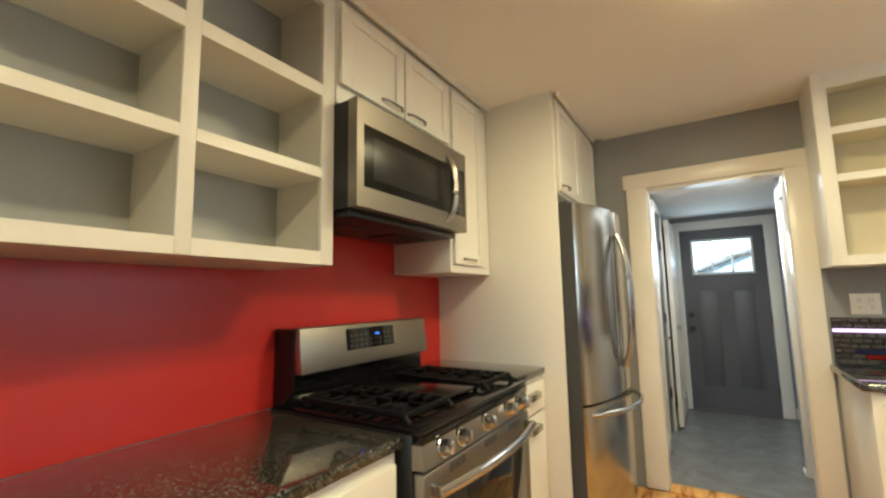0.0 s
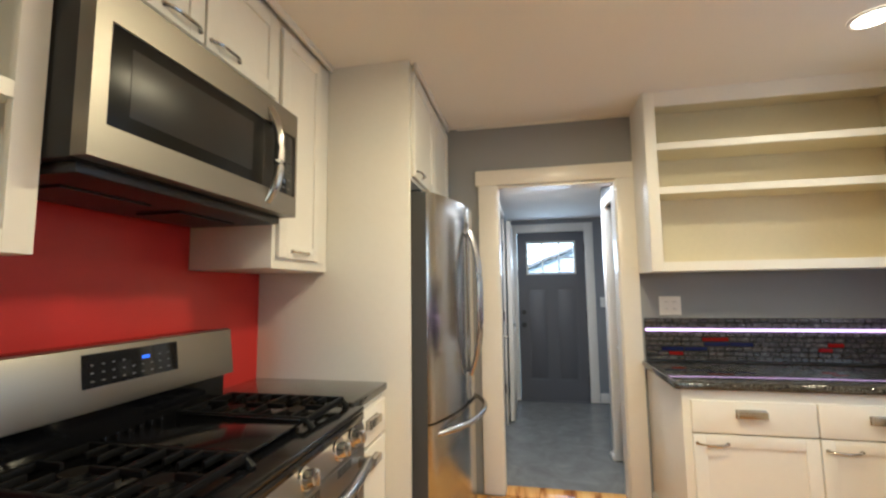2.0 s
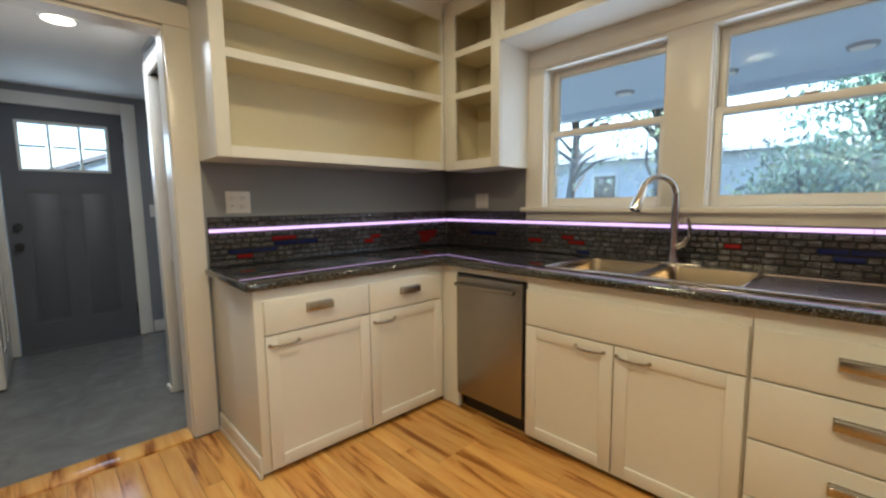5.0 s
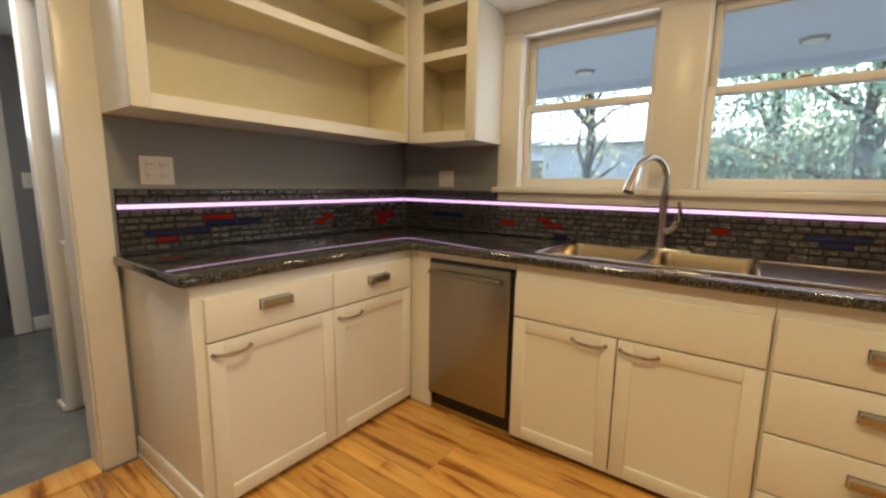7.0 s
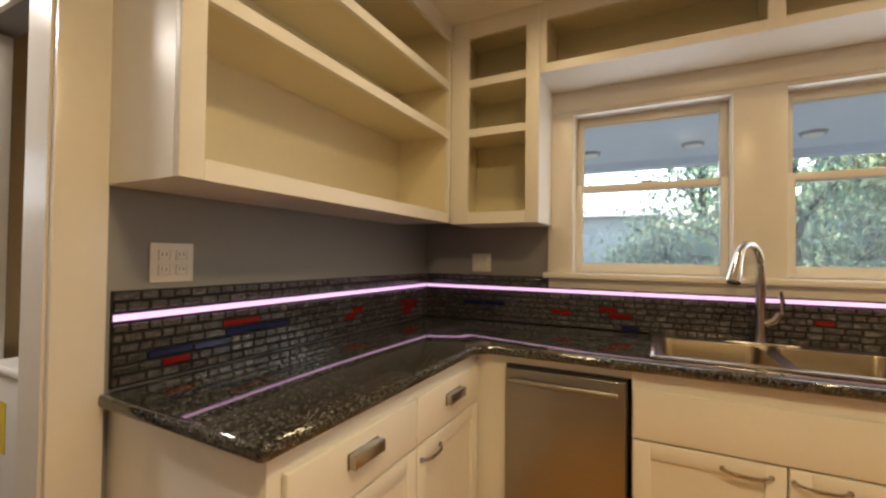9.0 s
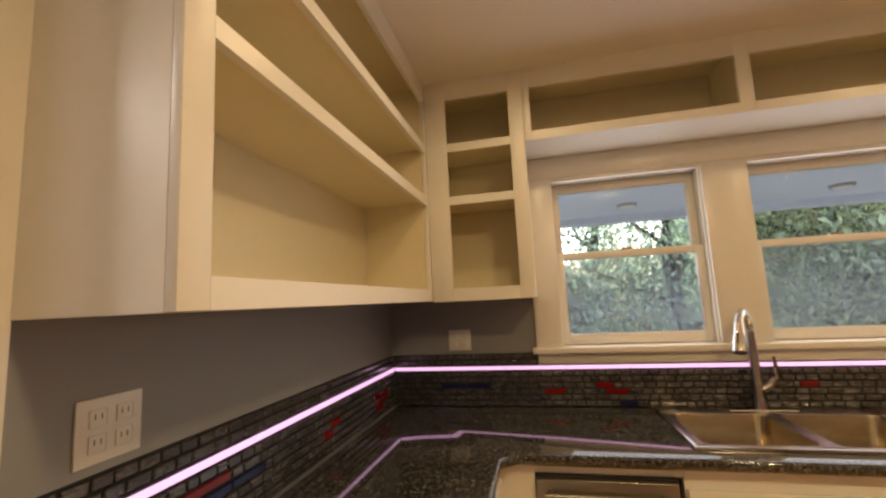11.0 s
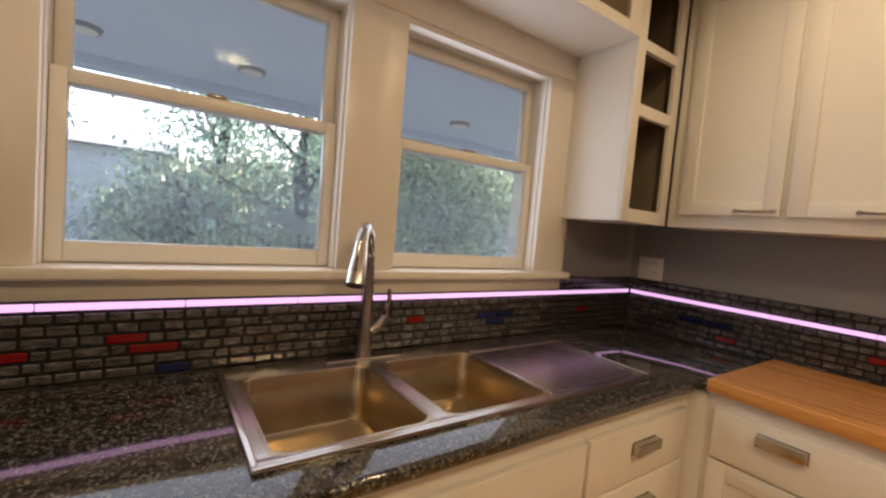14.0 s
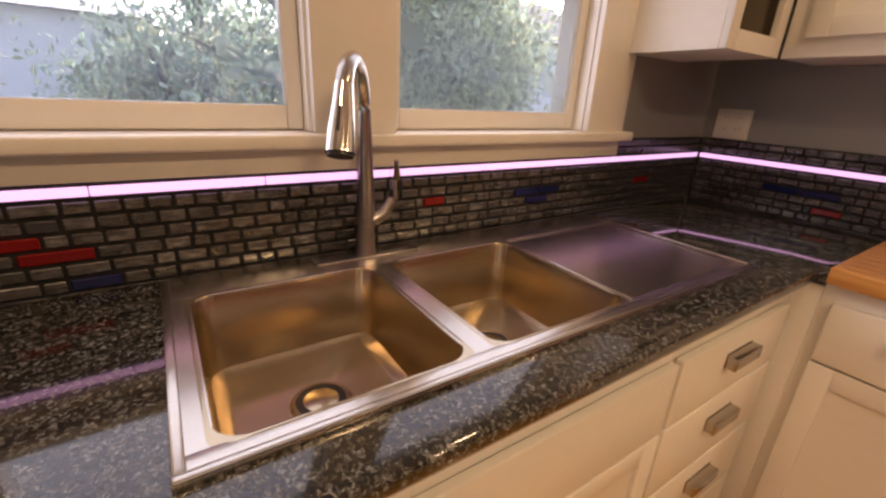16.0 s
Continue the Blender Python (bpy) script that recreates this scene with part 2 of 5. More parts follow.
LEAF2 = mat("yellow_green_leaves", (0.15, 0.17, 0.105), 0.55, grain=4, var=0.6, blot=0.8)
for m in (LEAF, LEAF2):
    # light passes through the leaves, and each leaf has its own tone
    n, l = m.node_tree.nodes, m.node_tree.links
    p = n["Principled BSDF"]
    tone = n.new("ShaderNodeMath")
    tone.operation = "MULTIPLY_ADD"
    tone.inputs[1].default_value, tone.inputs[2].default_value = 1.5, 0.45
    l.new(n.new("ShaderNodeNewGeometry").outputs["Random Per Island"], tone.inputs[0])
    each = n.new("ShaderNodeVectorMath")
    each.operation = "SCALE"
    l.new(p.inputs["Base Color"].links[0].from_socket, each.inputs[0])
    l.new(tone.outputs[0], each.inputs["Scale"])
    l.new(each.outputs[0], p.inputs["Base Color"])
    thru = n.new("ShaderNodeBsdfTranslucent")
    l.new(each.outputs[0], thru.inputs[0])
    both = n.new("ShaderNodeAddShader")
    l.new(p.outputs[0], both.inputs[0])
    l.new(thru.outputs[0], both.inputs[1])
    l.new(both.outputs[0], n["Material Output"].inputs[0])

GLASS = bpy.data.materials.new("window_glass")
GLASS.use_nodes = True
gn, gl = GLASS.node_tree.nodes, GLASS.node_tree.links
gp = gn["Principled BSDF"]
gp.inputs["Base Color"].default_value = (0.95, 0.98, 1.0, 1)
gp.inputs["Roughness"].default_value, gp.inputs["Transmission Weight"].default_value, gp.inputs["IOR"].default_value = 0.0, 1.0, 1.1

# clear glass with a pale translucent veil mixed in by soft patches
HAZY = GLASS.copy()
HAZY.name = "hazy_window_glass"
hn, hl = HAZY.node_tree.nodes, HAZY.node_tree.links
film = hn.new("ShaderNodeBsdfTranslucent")
film.inputs[0].default_value = (0.85, 0.92, 1.0, 1)
haze_patches = hn.new("ShaderNodeTexNoise")
haze_patches.inputs["Scale"].default_value, haze_patches.inputs["Detail"].default_value = 1.6, 3
amount = hn.new("ShaderNodeMath")
amount.operation = "MULTIPLY_ADD"
amount.use_clamp = True
amount.inputs[1].default_value, amount.inputs[2].default_value = 0.6, -0.15
hl.new(haze_patches.outputs[0], amount.inputs[0])
blend = hn.new("ShaderNodeMixShader")
hl.new(amount.outputs[0], blend.inputs[0])
hl.new(hn["Principled BSDF"].outputs[0], blend.inputs[1])
hl.new(film.outputs[0], blend.inputs[2])
hl.new(blend.outputs[0], hn["Material Output"].inputs[0])

# ---- building helpers ----
ORIGIN = {}


def B(bm, x0, x1, y0, y1, z0, z1, bev=0.0, seg=2):
    """Adds a box, with rounded edges where bev is given."""
    m = Matrix.LocRotScale(((x0 + x1) / 2, (y0 + y1) / 2, (z0 + z1) / 2), None, (abs(x1 - x0), abs(y1 - y0), abs(z1 - z0)))
    made = bmesh.ops.create_cube(bm, size=1, matrix=m)["verts"]
    if bev:
        edges = list({e for v in made for e in v.link_edges})
        bmesh.ops.bevel(bm, geom=edges, offset=bev, segments=seg, affect="EDGES", profile=0.5)
    return bm


def cyl(bm, a, b, r, r2=None, n=20):
    """Adds a closed cylinder or cone from a to b."""
    a, b = Vector(a), Vector(b)
    q = (b - a).to_track_quat("Z", "Y").to_matrix().to_4x4()
    bmesh.ops.create_cone(bm, cap_ends=True, segments=n, radius1=r, radius2=r if r2 is None else r2, depth=(b - a).length, matrix=Matrix.Translation((a + b) / 2) @ q)
    return bm


def tube(bm, pts, r, n=12, radii=None):
    """Adds a round tube through the points."""
    pts = [Vector(p) for p in pts]
    rings = []
    up = Vector((0, 0, 1))
    for i, p in enumerate(pts):
        d = (pts[min(i + 1, len(pts) - 1)] - pts[max(i - 1, 0)]).normalized()
        side = d.cross(up)
        if side.length < 0.05:
            side = d.cross(Vector((0, 1, 0)))
        side.normalize()
        over = side.cross(d).normalized()
        rr = radii[i] if radii else r
        rings.append([bm.verts.new(p + rr * (math.cos(2 * math.pi * k / n) * side + math.sin(2 * math.pi * k / n) * over)) for k in range(n)])
    for r0, r1 in zip(rings, rings[1:]):
        for k in range(n):
            bm.faces.new((r0[k], r0[(k + 1) % n], r1[(k + 1) % n], r1[k]))
    bm.faces.new(rings[0][::-1])
    bm.faces.new(rings[-1])
    return bm


def thing(name, at, label, category, group=""):
    ob = new(name)
    ob.location = at
    ob.empty_display_size = 0.1
    ORIGIN[ob] = Vector(at)
    return tagged(ob, label, category, group)


def mesh_of(name, bm, material, origin=None, smooth=False):
    bmesh.ops.recalc_face_normals(bm, faces=bm.faces)
    if origin is not None:
        bmesh.ops.translate(bm, verts=bm.verts, vec=-origin)
    me = bpy.data.meshes.new(name)
    bm.to_mesh(me)
    bm.free()
    me.materials.append(material)
    if smooth:
        me.polygons.foreach_set("use_smooth", [not (q.area > 0.003 and max(abs(c) for c in q.normal) > 0.9999) for q in me.polygons])
        me.set_sharp_from_angle(angle=radians(38))
    return me


def part(name, bm, material, parent, label="", smooth=True):
    origin = ORIGIN[parent]
    ob = new(name, mesh_of(name, bm, material, origin, smooth))
    ob.parent = parent
    ORIGIN[ob] = origin
    return tagged(ob, label)


def whole(name, bm, material, label, category="", group="", kind="", smooth=True):
    """A thing or a piece of the setting that is one mesh."""
    ob = new(name, mesh_of(name, bm, material, None, smooth))
    ORIGIN[ob] = Vector((0, 0, 0))
    return tagged(ob, label, category, group, kind)


def nb():
    return bmesh.new()


class Face:
    """An upright front: u runs along it, v is height, w stands out of it."""

    def __init__(self, axis, plane, out):
        self.axis, self.plane, self.out = axis, plane, out

    def box(self, bm, u0, u1, v0, v1, w0, w1, bev=0.0, seg=2):
        a, b = self.plane + self.out * w0, self.plane + self.out * w1
        a, b = min(a, b), max(a, b)
        if self.axis == "x":
            return B(bm, a, b, u0, u1, v0, v1, bev, seg)
        return B(bm, u0, u1, a, b, v0, v1, bev, seg)

    def at(self, u, v, w):
        d = self.plane + self.out * w
        return Vector((d, u, v)) if self.axis == "x" else Vector((u, d, v))


def shaker(f, parent, u0, u1, v0, v1, rail=0.055, name="door", material=None):
    """A framed door leaf with a sunk panel."""
    material = material or WHITE
    bm = nb()
    f.box(bm, u0 + rail - 0.004, u1 - rail + 0.004, v0 + rail - 0.004, v1 - rail + 0.004, 0.002, 0.011)
    leaf = part(name, bm, material, parent)
    for a, b in ((u0, u0 + rail), (u1 - rail, u1)):
        bm = nb()
        f.box(bm, a, b, v0, v1, 0.002, 0.020, 0.0025)
        part("stile", bm, material, leaf)
    for a, b in ((v0, v0 + rail), (v1 - rail, v1)):
        bm = nb()
        f.box(bm, u0 + rail, u1 - rail, a, b, 0.002, 0.0198, 0.0025)
        part("rail", bm, material, leaf)
    return leaf


def slab(f, parent, u0, u1, v0, v1, name="drawer_front"):
    bm = nb()
    f.box(bm, u0, u1, v0, v1, 0.002, 0.020, 0.004, 3)
    return part(name, bm, WHITE, parent)


def bar_pull(f, parent, u, v, length=0.13, upright=False):
    """A slim bowed bar on two feet."""
    bm = nb()
    h = length / 2
    pts = []
    for k in range(13):
        s = -1 + 2 * k / 12
        w = 0.022 + 0.020 * (1 - abs(s) ** 4)
        pts.append(f.at(u, v + s * h, w) if upright else f.at(u + s * h, v - 0.004 * (1 - s * s), w))
    tube(bm, pts, 0.0055, 8)
    for s in (-1, 1):
        a = f.at(u, v + s * h, 0.019) if upright else f.at(u + s * h, v, 0.019)
        b = f.at(u, v + s * h, 0.026) if upright else f.at(u + s * h, v, 0.026)
        cyl(bm, a, b, 0.009, 0.007, 12)
    return part("handle", bm, NICKEL, parent, "satin nickel bar pull")


def cup_pull(f, parent, u, v, length=0.122):
    """An oblong hooded cup pull, open below, with a thin flange."""
    bm = nb()
    h = length / 2
    f.box(bm, u - h - 0.003, u + h + 0.003, v - 0.021, v + 0.021, 0.019, 0.0215, 0.001)
    f.box(bm, u - h, u + h, v + 0.013, v + 0.019, 0.0205, 0.045, 0.003, 3)
    f.box(bm, u - h, u + h, v - 0.013, v + 0.0185, 0.041, 0.0455, 0.002, 3)
    f.box(bm, u - h, u - h + 0.004, v - 0.016, v + 0.018, 0.0205, 0.044, 0.0015)
    f.box(bm, u + h - 0.004, u + h, v - 0.016, v + 0.018, 0.0205, 0.044, 0.0015)
    return part("handle", bm, NICKEL, parent, "satin nickel cup pull")

# ---- the large structure ----
XW, XE, YN, YS = -1.345, 2.40, 3.77, 0.505
YB, WT = -2.6, 0.14
OX0, OX1, OZ = -0.205, 0.583, 2.028  # the opening to the hall
W1, W2, WZ0, WZ1 = (2.17, 2.885), (1.275, 1.99), 1.15, 2.0  # window openings
COUNTER = 0.87

bm = nb()
B(bm, XW - 0.2, XE + 0.2, YB - 0.2, YN + 0.02, -0.12, -0.014)
whole("floor_base", bm, DARKIN, "dark subfloor under the hardwood planks", kind="structure")
bm = nb()
B(bm, XW - 0.2, XE + 0.3, YB - 0.2, YN + 0.005, CEIL, CEIL + 0.1)
whole("ceiling", bm, CEILP, "smooth off-white painted ceiling", kind="structure")

bm = nb()
B(bm, XW - WT, XW, YB, YN + 0.12, -0.1, CEIL)
whole("wall_west", bm, GREY, "grey painted wall behind the range", kind="structure")
bm = nb()
B(bm, XW, XW + 0.003, YB + 0.1, 1.566, COUNTER, 1.401)
B(bm, XW, XW + 0.003, 1.566, 2.353, COUNTER, 1.60)
B(bm, XW, XW + 0.003, 2.353, 2.81, COUNTER, 1.411)
whole("backsplash_red", bm, RED, "glossy red painted backsplash wall", kind="structure")

bm = nb()
B(bm, XW, OX0, YN, YN + 0.12, -0.1, CEIL)
B(bm, OX1, XE, YN, YN + 0.12, -0.1, CEIL)
B(bm, OX0, OX1, YN, YN + 0.12, OZ, CEIL)
whole("wall_north", bm, GREY, "grey painted wall with a cased opening", kind="structure")

bm = nb()
B(bm, XE, XE + WT, YB, W2[0], -0.1, CEIL)
B(bm, XE, XE + WT, W2[1], W1[0], -0.1, CEIL)
B(bm, XE, XE + WT, W1[1], YN + 0.12, -0.1, CEIL)
for w in (W1, W2):
    B(bm, XE, XE + WT, w[0], w[1], -0.1, WZ0)
    B(bm, XE, XE + WT, w[0], w[1], WZ1, CEIL)
whole("wall_east", bm, GREY, "grey painted wall with two sash windows", kind="structure")

bm = nb()
B(bm, 0.75, XE, YS - 0.12, YS, -0.1, CEIL)
whole("wall_south", bm, GREY, "grey painted wall behind the wood counter", kind="structure")

# the room behind the walk, plain and unseen; its opening is added for light
bm = nb()
B(bm, XW, -1.1, YB - WT, YB, -0.1, CEIL)
B(bm, 0.0, XE, YB - WT, YB, -0.1, CEIL)
B(bm, -1.1, 0.0, YB - WT, YB, -0.1, 0.85)
B(bm, -1.1, 0.0, YB - WT, YB, 2.1, CEIL)
whole("wall_back", bm, GREY, "plain grey unseen wall with an opening added for light", kind="structure")

# hall
HXL, HXR, HY0, HY1 = -0.245, 0.625, YN + 0.12, 6.13
bm = nb()
B(bm, HXL - 0.6, 2.0, YN + 0.02, HY1 + 0.3, -0.12, -0.006)
whole("hall_floor", bm, HALLFLOOR, "blue-grey painted hall floor, lightly worn", kind="structure")
bm = nb()
B(bm, HXL - 0.6, 2.0, HY0, HY1 + 0.1, HALLCEIL, HALLCEIL + 0.1)
whole("hall_ceiling", bm, CEILP, "white painted hall ceiling", kind="structure")
bm = nb()
B(bm, HXL - 0.1, HXL, HY0, 4.60, -0.1, HALLCEIL)
B(bm, HXL - 0.1, HXL, 5.16, HY1, -0.1, HALLCEIL)
B(bm, HXL - 0.1, HXL, 4.60, 5.16, 2.03, HALLCEIL)
whole("hall_wall_west", bm, GREY, "grey hall wall beside a dark door", kind="structure")
bm = nb()
B(bm, HXR, HXR + 0.10, 4.50, 4.62, -0.1, HALLCEIL)
B(bm, HXR, HXR + 0.10, HY0, 4.50, 1.98, HALLCEIL)
B(bm, 1.02, 1.12, 4.62, HY1, -0.1, HALLCEIL)
whole("hall_wall_east", bm, GREY, "grey hall wall with a laundry alcove", kind="structure")
DX0, DX1, DZ = -0.125, 0.670, 2.0
bm = nb()
B(bm, HXL, DX0, HY1, HY1 + WT, -0.1, HALLCEIL)
B(bm, DX1, 1.12, HY1, HY1 + WT, -0.1, HALLCEIL)
B(bm, DX0, DX1, HY1, HY1 + WT, DZ, HALLCEIL)
whole("hall_wall_north", bm, GREY, "grey hall wall round the entry door", kind="structure")

bm = nb()
B(bm, HXR + 0.10, 1.75, 4.52, 4.62, -0.1, HALLCEIL)
B(bm, 1.75, 1.85, HY0, 4.62, -0.1, HALLCEIL)
B(bm, HXR + 0.10, 1.75, HY0, HY0 + 0.012, -0.1, HALLCEIL)
B(bm, HXR, 1.75, HY0 + 0.013, 4.515, 2.10, 2.12)
whole("alcove_wall", bm, TAN, "tan painted walls of the laundry alcove", kind="structure")

# trim round the kitchen opening
bm = nb()
fN = Face("y", YN, -1)
fN.box(bm, -0.325, OX0 + 0.012, 0, 2.03, 0, 0.020, 0.003)
fN.box(bm, OX1 - 0.012, 0.685, 0, 2.03, 0, 0.020, 0.003)
fN.box(bm, -0.345, 0.705, 2.03, 2.135, 0, 0.024, 0.003)
B(bm, OX0 - 0.01, OX0 + 0.018, YN + 0.001, YN + 0.122, 0, OZ)
B(bm, OX1 - 0.018, OX1 + 0.01, YN + 0.001, YN + 0.122, 0, OZ)
B(bm, OX0 + 0.018, OX1 - 0.018, YN + 0.001, YN + 0.122, OZ - 0.018, OZ + 0.01)
B(bm, OX0 - 0.09, OX0 + 0.010, YN + 0.1205, YN + 0.138, 0, 2.03, 0.003)
B(bm, OX1 - 0.010, HXR - 0.002, YN + 0.1205, YN + 0.138, 0, 2.03, 0.003)
whole("door_casing", bm, TRIM, "glossy cream-white casing round the hall opening", kind="structure")
bm = nb()
B(bm, OX0 + 0.018, OX1 - 0.018, YN - 0.03, YN + 0.11, -0.01, 0.012, 0.006)
whole("threshold", bm, PLANK, "varnished wooden threshold", kind="structure")
bm = nb()
B(bm, -0.47, 0.72, YN - 0.020, YN, CEIL - 0.014, CEIL, 0.004)
whole("crown_trim", bm, TRIM, "thin white trim under the ceiling", kind="structure")

# hall trim
bm = nb()
B(bm, HXL, HXL + 0.008, HY0 + 0.02, 4.529, 0.111, 2.03, 0.002)
whole("hall_panel", bm, TRIM, "glossy cream panel beside the hall opening", kind="structure")
bm = nb()
B(bm, HXL, HXL + 0.016, HY0 + 0.02, 4.53, 0, 0.11, 0.004)
B(bm, DX1 + 0.11, 1.02, HY1 - 0.016, HY1, 0, 0.11, 0.004)
B(bm, HXL, HXL + 0.016, 5.24, HY1, 0, 0.11, 0.004)
whole("hall_baseboard", bm, TRIM, "white baseboard along the hall walls", kind="structure")
bm = nb()
B(bm, HXR - 0.016, HXR + 0.0, 4.46, 4.56, 0, 2.05, 0.003)
B(bm, HXR - 0.016, HXR + 0.0, HY0 + 0.02, 4.46, 1.96, 2.05, 0.003)
B(bm, HXR - 0.02, HXR + 0.08, 4.44, 4.46, 0, 1.96, 0.002)
B(bm, HXR - 0.03, HXR + 0.0, 4.45, 4.57, 0, 0.03, 0.004)
whole("alcove_casing", bm, TRIM, "cream casing of the laundry alcove", kind="structure")
bm = nb()
B(bm, DX0 - 0.10, DX0, HY1 - 0.02, HY1, 0, DZ + 0.10, 0.003)
B(bm, DX1, DX1 + 0.10, HY1 - 0.02, HY1, 0, DZ + 0.10, 0.003)
B(bm, DX0, DX1, HY1 - 0.02, HY1, DZ, DZ + 0.10, 0.003)
whole("entry_casing", bm, TRIM, "white casing round the entry door", kind="structure")
bm = nb()
B(bm, HXL, HXL + 0.018, 4.53, 4.60, 0, 2.03, 0.003)
B(bm, HXL, HXL + 0.018, 5.16, 5.24, 0, 2.03, 0.003)
B(bm, HXL, HXL + 0.018, 4.53, 5.24, 2.03, 2.10, 0.003)
whole("side_door_casing", bm, TRIM, "white casing round the dark side door", kind="structure")

# entry door: grey, with six panes above two tall panels
bm = nb()
B(bm, DX0, DX1, HY1 - 0.012, HY1 + WT, -0.02, 0.010, 0.003)
whole("door_sill", bm, DOORGREY, "dark painted sill under the entry door", kind="structure")
door = thing("door_1", ((DX0 + DX1) / 2, HY1 + 0.02, 0), "dark grey craftsman entry door with six small panes", "door")
tagged(door, kind="structure")
LX0, LX1, LZ0, LZ1 = -0.015, 0.565, 1.485, 1.885
y0, y1 = HY1 + 0.005, HY1 + 0.045
bm = nb()
B(bm, DX0 + 0.004, LX0 - 0.0, y0, y1, 0.012, DZ - 0.004)
B(bm, LX1, DX1 - 0.004, y0, y1, 0.012, DZ - 0.004)
B(bm, LX0, LX1, y0, y1, LZ1, DZ - 0.004)
B(bm, LX0, LX1, y0, y1, 1.33, LZ0)
B(bm, LX0, LX1, y0, y1, 0.012, 0.24)
B(bm, 0.232, 0.318, y0, y1, 0.24, 1.33)
part("leaf", bm, DOORGREY, door)
for a, b in ((LX0, 0.232), (0.318, LX1)):
    bm = nb()
    B(bm, a, b, y0 + 0.012, y1, 0.24, 1.33)
    B(bm, a + 0.03, b - 0.03, y0 + 0.006, y1, 0.27, 1.30, 0.004)
    part("panel", bm, DOORGREY, door)
bm = nb()
for a in (LX0, LX1 - 0.022):
    B(bm, a, a + 0.022, y0 - 0.008, y1, LZ0, LZ1, 0.003)
for k in (1, 2):
    x = LX0 + (LX1 - LX0) * k / 3
    B(bm, x - 0.009, x + 0.009, y0 - 0.004, y1, LZ0 + 0.022, LZ1 - 0.022)
for a in (LZ0, LZ1 - 0.022):
    B(bm, LX0 + 0.022, LX1 - 0.022, y0 - 0.008, y1, a, a + 0.022, 0.003)
zm = (LZ0 + LZ1) / 2
for k in range(3):
    B(bm, LX0 + (LX1 - LX0) * k / 3 + 0.022, LX0 + (LX1 - LX0) * (k + 1) / 3 - 0.022, y0 - 0.004, y1, zm - 0.009, zm + 0.009)
part("lite_frame", bm, TRIM, door, "white glazing bars")
for k in range(3):
    for a, b in ((LZ0 + 0.022, zm - 0.009), (zm + 0.009, LZ1 - 0.022)):
        bm = nb()
        B(bm, LX0 + (LX1 - LX0) * k / 3 + 0.010, LX0 + (LX1 - LX0) * (k + 1) / 3 - 0.010, y0 + 0.016, y0 + 0.020, a, b)
        part("pane", bm, GLASS, door).visible_shadow = False
for z, r in ((1.035, 0.026), (0.885, 0.030)):
    bm = nb()
    cyl(bm, (DX0 + 0.065, y0, z), (DX0 + 0.065, y0 - 0.012, z), 0.030, 0.026)
    cyl(bm, (DX0 + 0.065, y0 - 0.012, z), (DX0 + 0.065, y0 - 0.05, z), 0.014, r)
    part("knob" if z < 1 else "deadbolt", bm, BLKPL, door, "black metal hardware")
for z in (0.25, 1.0, 1.8):
    bm = nb()
    cyl(bm, (DX1 - 0.004, y0 - 0.006, z - 0.05), (DX1 - 0.004, y0 - 0.006, z + 0.05), 0.008, n=10)
    part("hinge", bm, BLKPL, door, "black hinge")

# dark side door and white open leaf in the hall
d2 = thing("door_2", (HXL - 0.03, 4.88, 0), "dark grey side door, shut, in a white casing", "door")
tagged(d2, kind="structure")
bm = nb()
B(bm, HXL - 0.045, HXL - 0.010, 4.604, 5.156, 0.01, 2.025, 0.002)
part("leaf", bm, DOORGREY, d2)
for z in (0.35, 1.05, 1.75):
    bm = nb()
    cyl(bm, (HXL - 0.002, 5.150, z - 0.045), (HXL - 0.002, 5.150, z + 0.045), 0.008, n=10)
    part("hinge", bm, BLKPL, d2, "black hinge")
bm = nb()
cyl(bm, (HXL - 0.01, 4.665, 0.90), (HXL + 0.045, 4.665, 0.90), 0.010)
tube(bm, [(HXL + 0.045, 4.665, 0.90), (HXL + 0.05, 4.70, 0.90), (HXL + 0.05, 4.77, 0.90)], 0.009)
part("lever", bm, CHROME, d2, "chrome lever handle")
d3 = thing("door_3", (HXL + 0.05, 5.66, 0), "white panelled door folded back against the hall wall", "door")
tagged(d3, kind="structure")
f3 = Face("x", HXL + 0.055, 1)
bm = nb()
f3.box(bm, 5.26, 6.02, 0.012, 2.02, -0.02, 0.012)
for a in (5.26, 5.59, 5.92):
    f3.box(bm, a, a + 0.10, 0.012, 2.02, 0.0125, 0.022, 0.002)
for a, b in ((0.012, 0.22), (0.85, 0.97), (1.55, 1.65), (1.92, 2.02)):
    for c in (5.36, 5.69):
        f3.box(bm, c, c + 0.23, a, b, 0.0125, 0.022, 0.002)
part("leaf", bm, TRIM, d3)
bm = nb()
cyl(bm, f3.at(5.32, 0.95, 0.02), f3.at(5.32, 0.95, 0.055), 0.012, 0.026)
part("knob", bm, CHROME, d3, "chrome knob")

# ---- windows ----
fE = Face("x", XE, -1)
bm = nb()
fE.box(bm, W1[1] - 0.01, 3.005, 1.155, 2.005, 0, 0.022, 0.003)
fE.box(bm, 1.095, W2[0] + 0.01, 1.155, 2.005, 0, 0.022, 0.003)
fE.box(bm, W2[1] - 0.008, W1[0] + 0.008, 1.155, 2.005, 0, 0.022, 0.003)
fE.box(bm, 1.085, 3.015, 2.005, 2.112, 0, 0.026, 0.004)
fE.box(bm, W1[0] + 0.008, W1[1] - 0.01, 1.985, 2.0045, 0, 0.016)
fE.box(bm, W2[0] + 0.01, W2[1] - 0.008, 1.985, 2.0045, 0, 0.016)
whole("window_casing", bm, TRIM, "cream-white casing round the pair of windows", kind="structure")
